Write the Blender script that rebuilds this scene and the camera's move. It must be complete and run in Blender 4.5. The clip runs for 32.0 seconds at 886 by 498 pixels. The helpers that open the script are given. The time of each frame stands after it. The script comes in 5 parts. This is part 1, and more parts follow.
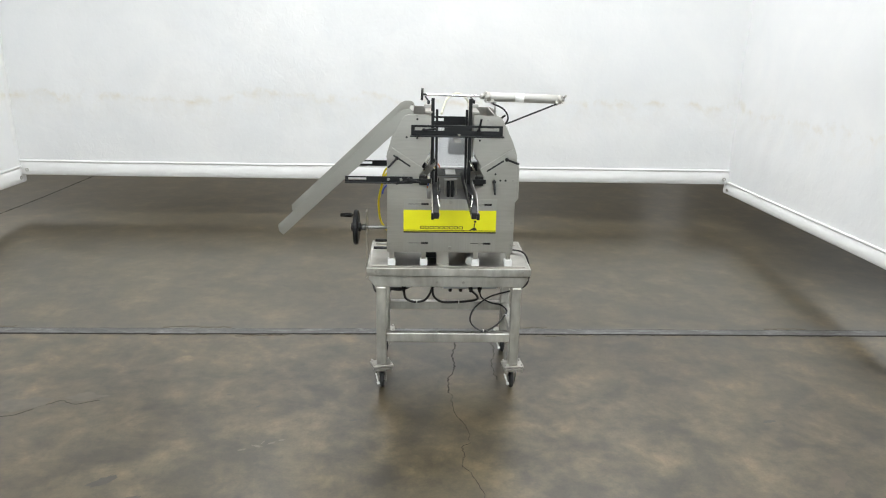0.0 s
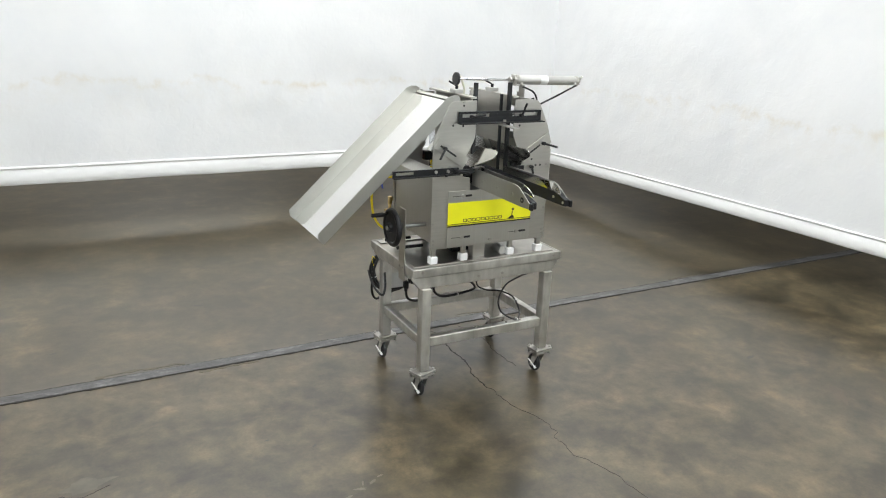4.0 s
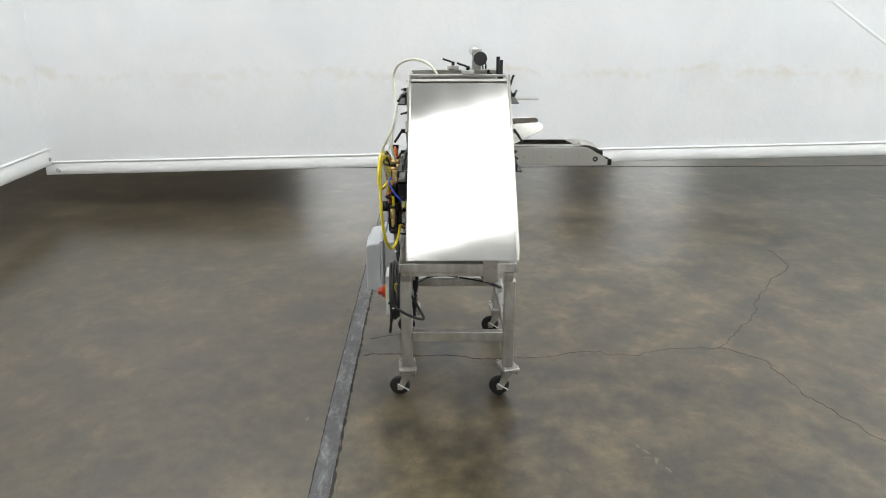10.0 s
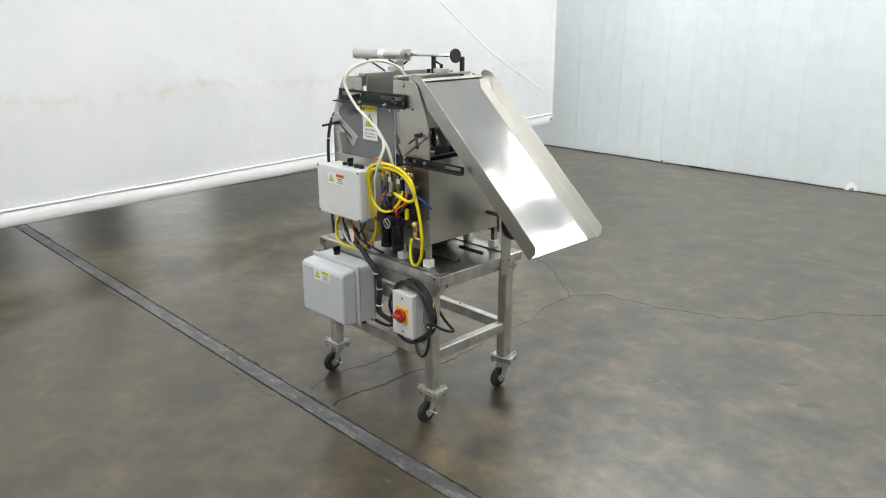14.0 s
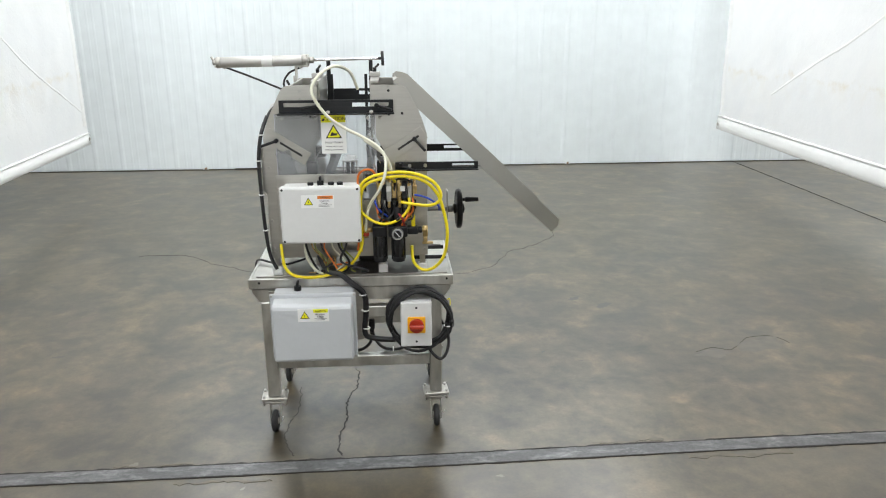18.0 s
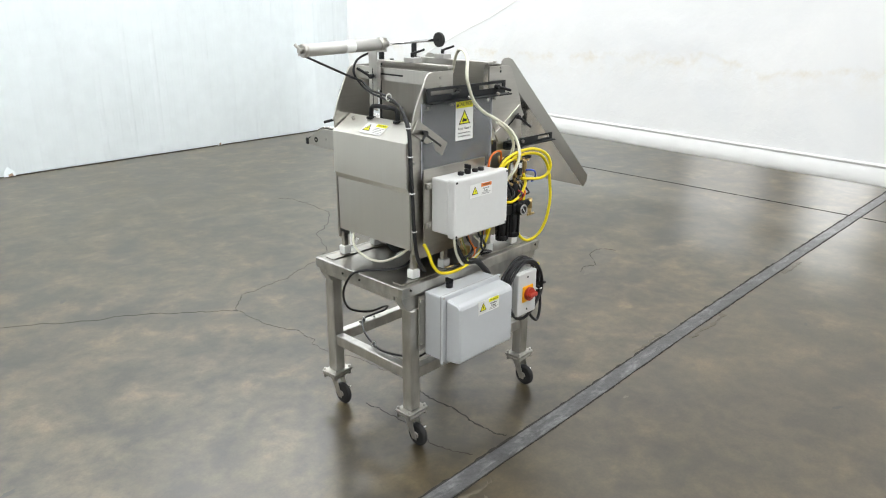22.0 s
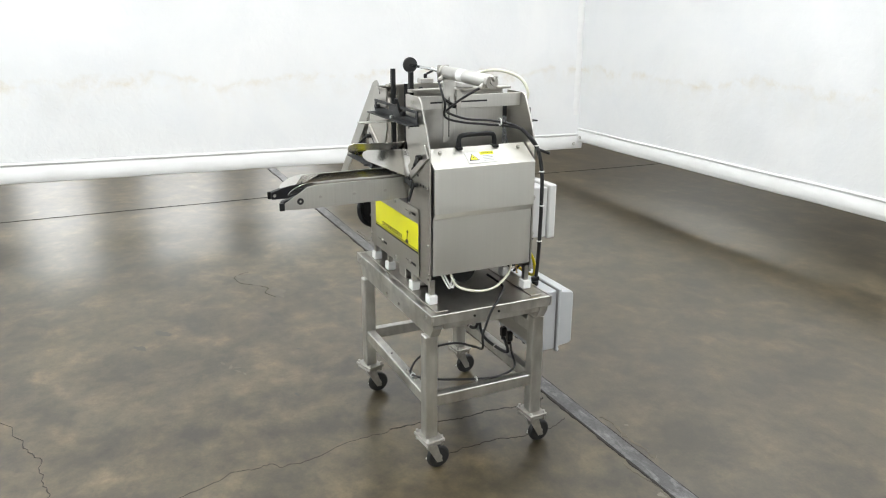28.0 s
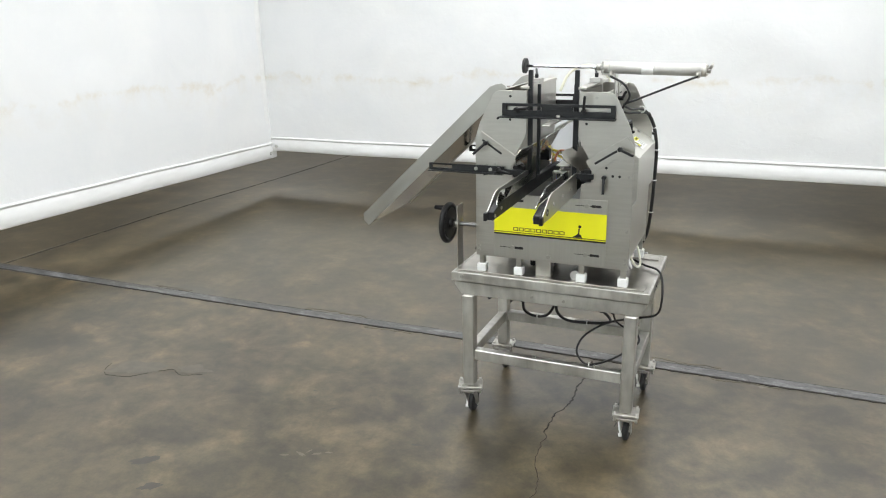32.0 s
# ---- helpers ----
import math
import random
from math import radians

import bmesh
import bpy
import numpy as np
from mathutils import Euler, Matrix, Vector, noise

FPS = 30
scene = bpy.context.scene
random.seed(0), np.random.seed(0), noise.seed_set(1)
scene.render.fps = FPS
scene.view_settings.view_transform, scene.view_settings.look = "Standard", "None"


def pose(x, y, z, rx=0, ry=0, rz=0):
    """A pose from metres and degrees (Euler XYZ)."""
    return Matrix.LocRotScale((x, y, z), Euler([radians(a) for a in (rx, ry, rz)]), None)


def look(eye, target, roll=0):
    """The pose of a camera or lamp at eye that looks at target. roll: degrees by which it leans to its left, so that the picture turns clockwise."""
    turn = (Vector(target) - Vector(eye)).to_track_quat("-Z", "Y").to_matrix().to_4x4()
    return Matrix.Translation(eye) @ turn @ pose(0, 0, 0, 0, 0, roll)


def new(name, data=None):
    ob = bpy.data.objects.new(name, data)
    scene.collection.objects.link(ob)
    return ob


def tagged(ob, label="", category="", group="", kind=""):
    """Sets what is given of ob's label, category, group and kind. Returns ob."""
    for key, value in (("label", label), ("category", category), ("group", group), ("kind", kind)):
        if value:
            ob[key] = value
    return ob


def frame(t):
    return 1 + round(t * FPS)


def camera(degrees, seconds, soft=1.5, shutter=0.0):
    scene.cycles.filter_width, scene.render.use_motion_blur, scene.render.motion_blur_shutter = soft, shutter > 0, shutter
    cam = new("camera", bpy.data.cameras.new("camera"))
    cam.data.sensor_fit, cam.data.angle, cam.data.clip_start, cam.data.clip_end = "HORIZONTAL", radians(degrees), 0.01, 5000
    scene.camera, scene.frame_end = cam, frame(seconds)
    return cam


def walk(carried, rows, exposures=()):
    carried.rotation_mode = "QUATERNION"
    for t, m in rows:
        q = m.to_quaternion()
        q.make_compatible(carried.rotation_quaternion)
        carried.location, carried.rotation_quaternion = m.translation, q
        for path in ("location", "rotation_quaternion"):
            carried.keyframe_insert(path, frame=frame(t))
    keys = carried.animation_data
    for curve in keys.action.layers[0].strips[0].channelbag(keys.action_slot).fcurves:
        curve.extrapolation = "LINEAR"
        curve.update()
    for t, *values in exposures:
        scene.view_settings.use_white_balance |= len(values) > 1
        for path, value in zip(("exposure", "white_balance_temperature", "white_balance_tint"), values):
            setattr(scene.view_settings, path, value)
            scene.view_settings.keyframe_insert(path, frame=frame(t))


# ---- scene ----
cam = camera(61.88, 32.0, soft=1.1)
PATH = [
    (0, (-0.153, -3.696, 1.785), (-0.054, -0.821, 0.934), 1.19),
    (0.5, (-0.281, -3.661, 1.797), (-0.038, -0.801, 0.925), 0.98),
    (1, (-0.381, -3.621, 1.783), (-0.018, -0.776, 0.901), 1.06),
    (1.5, (-0.510, -3.514, 1.769), (-0.052, -0.684, 0.884), 1.02),
    (2, (-0.712, -3.476, 1.771), (-0.125, -0.671, 0.882), 2.12),
    (2.5, (-0.995, -3.456, 1.774), (-0.187, -0.705, 0.891), 0.73),
    (3, (-1.202, -3.326, 1.760), (-0.232, -0.632, 0.863), 1.31),
    (3.5, (-1.451, -3.192, 1.758), (-0.299, -0.570, 0.867), 2.25),
    (5.5, (-2.539, -2.531, 1.762), (-0.640, -0.412, 0.813), -0.46),
    (6, (-2.651, -2.242, 1.747), (-0.564, -0.285, 0.843), -0.88),
    (6.5, (-2.834, -1.958, 1.726), (-0.592, -0.178, 0.830), -0.57),
    (7, (-3.018, -1.718, 1.723), (-0.609, -0.187, 0.800), -0.76),
    (7.5, (-3.048, -1.426, 1.713), (-0.551, -0.022, 0.820), -1.19),
    (8, (-3.128, -1.152, 1.710), (-0.504, 0.002, 0.826), -0.79),
    (8.5, (-3.267, -0.876, 1.717), (-0.524, -0.070, 0.806), -0.23),
    (9, (-3.279, -0.590, 1.718), (-0.497, 0.016, 0.775), -0.32),
    (9.5, (-3.292, -0.263, 1.732), (-0.468, 0.067, 0.775), -0.20),
    (10, (-3.353, 0.066, 1.738), (-0.514, 0.063, 0.768), -0.08),
    (10.5, (-3.255, 0.336, 1.712), (-0.428, 0.110, 0.731), -0.63),
    (11, (-3.197, 0.618, 1.697), (-0.421, 0.025, 0.727), 0.05),
    (11.5, (-3.195, 0.955, 1.704), (-0.521, 0.006, 0.730), 0.32),
    (12, (-3.058, 1.197, 1.686), (-0.473, 0.019, 0.720), 0.43),
    (12.5, (-2.918, 1.445, 1.680), (-0.446, 0.021, 0.750), 0.16),
    (13, (-2.793, 1.773, 1.672), (-0.450, 0.138, 0.758), -0.37),
    (13.5, (-2.603, 1.985, 1.644), (-0.396, 0.171, 0.731), -0.13),
    (15.5, (-1.602, 2.697, 1.646), (-0.273, 0.167, 0.736), -0.70),
    (16, (-1.304, 2.868, 1.658), (-0.309, 0.202, 0.708), -0.61),
    (16.5, (-1.015, 2.888, 1.644), (-0.308, 0.117, 0.737), -0.92),
    (17, (-0.745, 2.967, 1.622), (-0.393, 0.120, 0.743), -0.34),
    (17.5, (-0.432, 3.074, 1.622), (-0.393, 0.205, 0.744), -0.25),
    (18, (-0.169, 3.040, 1.617), (-0.371, 0.175, 0.749), -0.20),
    (18.5, (0.177, 3.001, 1.639), (-0.361, 0.185, 0.753), 0.45),
    (19, (0.525, 3.018, 1.619), (-0.203, 0.245, 0.733), -0.68),
    (19.5, (0.780, 2.907, 1.601), (-0.129, 0.196, 0.694), -0.75),
    (20, (1.015, 2.757, 1.608), (-0.098, 0.142, 0.649), -0.58),
    (20.5, (1.347, 2.644, 1.633), (-0.075, 0.195, 0.646), -0.21),
    (21, (1.571, 2.485, 1.639), (-0.082, 0.190, 0.639), 0.67),
    (21.5, (1.784, 2.255, 1.639), (0.001, 0.061, 0.637), -0.04),
    (22, (2.069, 2.041, 1.653), (0.014, 0.083, 0.684), 0.32),
    (22.5, (2.213, 1.835, 1.652), (-0.023, 0.101, 0.654), -0.08),
    (23, (2.312, 1.563, 1.641), (-0.022, -0.053, 0.670), -0.55),
    (23.5, (2.442, 1.299, 1.649), (-0.055, -0.058, 0.687), -0.64),
    (24, (2.533, 1.029, 1.659), (-0.083, -0.035, 0.649), -0.89),
    (24.5, (2.500, 0.787, 1.655), (-0.182, -0.075, 0.623), -1.12),
    (26.5, (2.662, -0.283, 1.643), (-0.143, -0.043, 0.607), -0.30),
    (27, (2.716, -0.598, 1.648), (-0.045, 0.034, 0.661), 0.63),
    (27.5, (2.646, -0.870, 1.654), (-0.075, -0.028, 0.712), -0.51),
    (28, (2.597, -1.231, 1.681), (0.007, -0.022, 0.770), 0.19),
    (28.5, (2.536, -1.528, 1.681), (0.043, -0.104, 0.808), -0.03),
    (29, (2.303, -1.770, 1.673), (-0.080, -0.155, 0.830), -1.13),
    (29.5, (2.094, -2.034, 1.674), (-0.146, -0.226, 0.828), -0.66),
    (30, (1.883, -2.264, 1.699), (-0.096, -0.189, 0.817), -0.38),
    (30.5, (1.584, -2.404, 1.689), (-0.199, -0.161, 0.799), -1.03),
    (31, (1.293, -2.629, 1.689), (-0.245, -0.213, 0.798), 0.29),
    (31.5, (1.039, -2.859, 1.701), (-0.270, -0.314, 0.798), 0.29),
    (32, (0.728, -2.936, 1.679), (-0.416, -0.313, 0.779), -1.29),
]
walk(cam, [(t, look(eye, target, roll)) for t, eye, target, roll in PATH], exposures=[(0, -0.01), (3, 0.02), (6, 0.03), (7, 0.0), (8, -0.19), (9, -0.23), (12, -0.19), (13, -0.19), (16, -0.02), (18, -0.06), (20, 0.02), (22, 0.07), (24, 0.12), (28, 0.12), (32, 0.10)])

# ---- light ----
world = bpy.data.worlds.new("world")
scene.world = world
world.use_nodes = True
world.node_tree.nodes["Background"].inputs[0].default_value = (0.9, 0.95, 1.0, 1)
world.node_tree.nodes["Background"].inputs[1].default_value = 0.02


def lamp(name, loc, target, sx, sy, watts, col=(0.972, 0.988, 0.992)):
    d = bpy.data.lights.new(name, "AREA")
    d.shape, d.size, d.size_y, d.energy, d.color = "RECTANGLE", sx, sy, watts, col
    ob = new(name, d)
    ob.matrix_world = look(loc, target)
    return ob


# flat light panels under the ceiling of the tented bay
for lx, ly, turn, wide, long, watts in ((-2.75, -4.8, 0, 0.9, 1.6, 42), (-1.22, -4.8, 0, 0.9, 1.6, 42), (0.45, -4.8, 0, 0.9, 1.6, 42), (1.95, -4.8, 0, 0.9, 1.6, 42),
                                        (-2.28, -2.2, 16, 1.05, 3.2, 50), (-0.90, -1.0, 15, 1.05, 3.2, 50), (1.35, -1.1, 15, 1.05, 3.2, 52),
                                        (-1.28, 2.4, -12, 1.6, 2.0, 62), (0.45, 2.35, -12, 1.1, 2.2, 31), (1.95, 2.35, -12, 1.1, 2.2, 36)):
    ob = lamp("bay_light", (lx, ly, 4.45), (lx, ly + 0.0001, 0), wide, long, watts)
    ob.matrix_world = pose(lx, ly, 4.45, 0, 0, turn)
# a dim helper panel, added so the chute reflects a pale ceiling here
lamp("bay_light", (-1.35, 0.98, 4.46), (-1.35, 0.9801, 0), 1.6, 0.8, 5)
# unseen fill lamps, added to brighten the hall round the bay
for hx, hy in ((-9.5, 0), (9, 0), (-8, 9), (0, 9.5), (8, 9), (7, -4), (-8, -4)):
    lamp("hall_fill", (hx, hy, 5.5), (hx, hy + 0.0001, 0), 3.0, 3.0, (390 if hx < -1 else 420 if hx < 1 else 150) if hy > 5 else 350 if hx < -1 else 150 if hy > -1 else 95)
# one more fill lamp, added to brighten the east end of the south wall
lamp("hall_fill", (5.6, -3.4, 4.9), (5.4, -5.74, 2.0), 1.6, 1.6, 110)
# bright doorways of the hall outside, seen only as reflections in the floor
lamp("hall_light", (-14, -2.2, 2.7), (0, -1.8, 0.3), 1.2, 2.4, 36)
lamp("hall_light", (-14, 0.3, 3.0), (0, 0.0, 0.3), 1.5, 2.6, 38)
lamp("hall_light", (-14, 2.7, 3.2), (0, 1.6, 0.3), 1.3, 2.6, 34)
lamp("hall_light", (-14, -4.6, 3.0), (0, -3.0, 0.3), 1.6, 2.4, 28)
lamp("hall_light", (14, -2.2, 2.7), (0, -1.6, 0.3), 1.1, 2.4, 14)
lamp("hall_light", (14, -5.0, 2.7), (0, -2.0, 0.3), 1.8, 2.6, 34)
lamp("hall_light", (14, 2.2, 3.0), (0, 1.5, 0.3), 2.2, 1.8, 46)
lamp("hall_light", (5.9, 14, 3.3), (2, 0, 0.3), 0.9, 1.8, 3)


# ---- materials ----
def mat(name, col, rough=0.5, metal=0.0, grain=None, spec=0.5, **more):
    """A principled material; grain = (scale xyz, strength on colour, strength on roughness, bump)."""
    m = bpy.data.materials.new(name)
    m.use_nodes = True
    nt = m.node_tree
    p = nt.nodes["Principled BSDF"]
    p.inputs["Base Color"].default_value = (*col, 1)
    p.inputs["Roughness"].default_value = rough
    p.inputs["Metallic"].default_value = metal
    p.inputs["Specular IOR Level"].default_value = spec
    for k, v in more.items():
        p.inputs[k.replace("_", " ")].default_value = v
    if grain:
        sc, cs, rs, bs = grain
        tc = nt.nodes.new("ShaderNodeTexCoord")
        mp = nt.nodes.new("ShaderNodeMapping")
        mp.inputs["Scale"].default_value = sc
        nt.links.new(tc.outputs["Object"], mp.inputs[0])
        n1 = nt.nodes.new("ShaderNodeTexNoise")
        n1.inputs["Scale"].default_value = 1.0
        n1.inputs["Detail"].default_value = 5
        nt.links.new(mp.outputs[0], n1.inputs["Vector"])
        n2 = nt.nodes.new("ShaderNodeTexNoise")
        n2.inputs["Scale"].default_value = 7.0
        n2.inputs["Detail"].default_value = 4
        nt.links.new(tc.outputs["Object"], n2.inputs["Vector"])
        add = nt.nodes.new("ShaderNodeMath")
        add.operation = "ADD"
        nt.links.new(n1.outputs["Fac"], add.inputs[0])
        nt.links.new(n2.outputs["Fac"], add.inputs[1])
        mr = nt.nodes.new("ShaderNodeMapRange")
        mr.inputs["From Min"].default_value, mr.inputs["From Max"].default_value = 0.6, 1.4
        mr.inputs["To Min"].default_value, mr.inputs["To Max"].default_value = 1 - cs, 1 + cs
        nt.links.new(add.outputs[0], mr.inputs["Value"])
        mx = nt.nodes.new("ShaderNodeMix")
        mx.data_type, mx.blend_type = "RGBA", "MULTIPLY"
        mx.inputs["Factor"].default_value = 1
        mx.inputs["A"].default_value = (*col, 1)
        nt.links.new(mr.outputs[0], mx.inputs["B"])
        nt.links.new(mx.outputs["Result"], p.inputs["Base Color"])
        mr2 = nt.nodes.new("ShaderNodeMapRange")
        mr2.inputs["From Min"].default_value, mr2.inputs["From Max"].default_value = 0.6, 1.4
        mr2.inputs["To Min"].default_value, mr2.inputs["To Max"].default_value = max(0.03, rough - rs), min(1, rough + rs)
        nt.links.new(add.outputs[0], mr2.inputs["Value"])
        nt.links.new(mr2.outputs[0], p.inputs["Roughness"])
        if bs:
            b = nt.nodes.new("ShaderNodeBump")
            b.inputs["Strength"].default_value, b.inputs["Distance"].default_value = bs, 0.002
            nt.links.new(n1.outputs["Fac"], b.inputs["Height"])
            nt.links.new(b.outputs[0], p.inputs["Normal"])
    return m


STEEL = mat("brushed_stainless", (0.50, 0.483, 0.445), 0.345, 1.0, ((9, 9, 110), 0.10, 0.06, 0.0))
STEELX = mat("brushed_stainless_lengthwise", (0.52, 0.51, 0.475), 0.345, 1.0, ((160, 160, 3), 0.09, 0.06, 0.0))
DARKST = mat("dull_stainless", (0.26, 0.26, 0.25), 0.38, 1.0, ((8, 8, 120), 0.15, 0.1, 0.04))
CART = mat("worn_cart_metal", (0.57, 0.56, 0.525), 0.40, 0.95, ((26, 26, 9), 0.34, 0.12, 0.06))
HOODM = mat("satin_stainless_hood", (0.67, 0.66, 0.615), 0.42, 1.0, ((90, 90, 1.6), 0.035, 0.06, 0.012))
CHUTEM = mat("mirror_polished_sheet", (0.70, 0.69, 0.665), 0.10, 1.0, ((3, 3, 1.5), 0.04, 0.035, 0.02))
FLANGE = mat("satin_stainless_edge", (0.45, 0.44, 0.405), 0.33, 1.0, ((2, 60, 2), 0.05, 0.04, 0.0))
GUIDE = mat("polished_guide_sheet", (0.60, 0.585, 0.55), 0.17, 1.0, ((2, 40, 2), 0.04, 0.04, 0.0))
TRAY = mat("tray_metal", (0.45, 0.43, 0.39), 0.32, 0.95, ((14, 14, 14), 0.2, 0.04, 0.05))
ZINC = mat("zinc_plated", (0.47, 0.455, 0.42), 0.40, 0.9, ((60, 60, 60), 0.28, 0.12, 0.05))
CHROME = mat("chrome_rod", (0.75, 0.75, 0.76), 0.12, 1.0)
ALU = mat("clear_anodised_aluminium", (0.52, 0.51, 0.485), 0.42, 0.6, ((20, 20, 20), 0.06, 0.06, 0.0))
BLACK = mat("black_plastic", (0.012, 0.012, 0.013), 0.42, 0.0, ((40, 40, 40), 0.2, 0.1, 0.03), 0.28)
BLACKM = mat("black_coated_bar", (0.016, 0.017, 0.018), 0.38, 0.0, ((30, 30, 30), 0.25, 0.12, 0.03), 0.28)
RUBBER = mat("black_rubber", (0.018, 0.018, 0.018), 0.62, 0.0, ((60, 60, 60), 0.3, 0.1, 0.05))
BELT = mat("black_belt", (0.014, 0.014, 0.016), 0.5, 0.0, ((30, 30, 30), 0.2, 0.1, 0.02), 0.28)
CABLE = mat("black_cable", (0.013, 0.013, 0.014), 0.45)
WHITEP = mat("white_plastic", (0.80, 0.80, 0.78), 0.45, 0.0, ((30, 30, 30), 0.04, 0.08, 0.0))
GREYP = mat("light_grey_enclosure", (0.53, 0.545, 0.56), 0.38, 0.0, ((50, 50, 50), 0.03, 0.08, 0.02))
WBOX = mat("pale_enclosure", (0.68, 0.68, 0.665), 0.36, 0.0, ((50, 50, 50), 0.03, 0.08, 0.02))
YELLOW = mat("yellow_vinyl", (0.83, 0.80, 0.01), 0.4, 0.0, ((20, 20, 20), 0.04, 0.05, 0.0))
INK = mat("black_print", (0.012, 0.012, 0.012), 0.5)
GREYINK = mat("grey_print", (0.30, 0.30, 0.30), 0.5)
ORANGE = mat("orange_plastic", (0.90, 0.44, 0.01), 0.35)
RED = mat("red_plastic", (0.40, 0.030, 0.012), 0.35)
LORANGE = mat("orange_print", (0.75, 0.22, 0.04), 0.45)
LABEL = mat("label_white", (0.82, 0.82, 0.80), 0.4)
YHOSE = mat("yellow_hose", (0.82, 0.66, 0.01), 0.35, 0.0, ((30, 30, 30), 0.08, 0.08, 0.0))
WHOSE = mat("milky_hose", (0.72, 0.71, 0.58), 0.3, 0.0, ((30, 30, 30), 0.05, 0.08, 0.0), Subsurface_Weight=0.0)
OHOSE = mat("orange_hose", (0.72, 0.17, 0.02), 0.35)
RHOSE = mat("dark_red_hose", (0.30, 0.02, 0.03), 0.35)
WIREG = mat("olive_wire", (0.30, 0.32, 0.08), 0.45)
BHOSE = mat("blue_hose", (0.03, 0.08, 0.55), 0.35)
BRASS = mat("brass", (0.60, 0.44, 0.20), 0.32, 1.0, ((60, 60, 60), 0.15, 0.1, 0.0))
GLASSY = mat("smoky_bowl", (0.014, 0.014, 0.015), 0.22, 0.0, None, 0.35)


def plexi_material():
    m = bpy.data.materials.new("clear_acrylic")
    m.use_nodes = True
    nt = m.node_tree
    p = nt.nodes["Principled BSDF"]
    tr = nt.nodes.new("ShaderNodeBsdfTransparent")
    tr.inputs[0].default_value = (0.90, 0.91, 0.92, 1)
    gl = nt.nodes.new("ShaderNodeBsdfGlossy")
    gl.inputs["Roughness"].default_value = 0.06
    fr = nt.nodes.new("ShaderNodeFresnel")
    fr.inputs[0].default_value = 1.49
    mx = nt.nodes.new("ShaderNodeMixShader")
    nt.links.new(fr.outputs[0], mx.inputs[0])
    nt.links.new(tr.outputs[0], mx.inputs[1])
    nt.links.new(gl.outputs[0], mx.inputs[2])
    # a small grey diffuse share lifts the dark view through the sheet
    sc = nt.nodes.new("ShaderNodeBsdfDiffuse")
    sc.inputs[0].default_value = (0.58, 0.59, 0.60, 1)
    mh = nt.nodes.new("ShaderNodeMixShader")
    mh.inputs[0].default_value = 0.12
    nt.links.new(mx.outputs[0], mh.inputs[1])
    nt.links.new(sc.outputs[0], mh.inputs[2])
    nt.links.new(mh.outputs[0], nt.nodes["Material Output"].inputs[0])
    nt.nodes.remove(p)
    return m


PLEXI = plexi_material()
EDGE = mat("acrylic_edge", (0.62, 0.62, 0.68), 0.25)


def ramp(nt, fac, stops):
    r = nt.nodes.new("ShaderNodeValToRGB")
    e = r.color_ramp.elements
    while len(e) < len(stops):
        e.new(0.5)
    for el, (pos, col) in zip(e, stops):
        el.position, el.color = pos, (*col, 1)
    nt.links.new(fac, r.inputs[0])
    return r


def noise_node(nt, vec, scale, detail=6, rough=0.6, distort=0.0):
    n = nt.nodes.new("ShaderNodeTexNoise")
    n.inputs["Scale"].default_value, n.inputs["Detail"].default_value = scale, detail
    n.inputs["Roughness"].default_value, n.inputs["Distortion"].default_value = rough, distort
    nt.links.new(vec, n.inputs["Vector"])
    return n.outputs["Fac"]


def mixcol(nt, kind, fac, a, b):
    mx = nt.nodes.new("ShaderNodeMix")
    mx.data_type, mx.blend_type = "RGBA", kind
    for sock, v in ((mx.inputs["Factor"], fac), (mx.inputs["A"], a), (mx.inputs["B"], b)):
        if isinstance(v, (int, float)):
            sock.default_value = v
        elif isinstance(v, tuple):
            sock.default_value = (*v, 1)
        else:
            nt.links.new(v, sock)
    return mx.outputs["Result"]


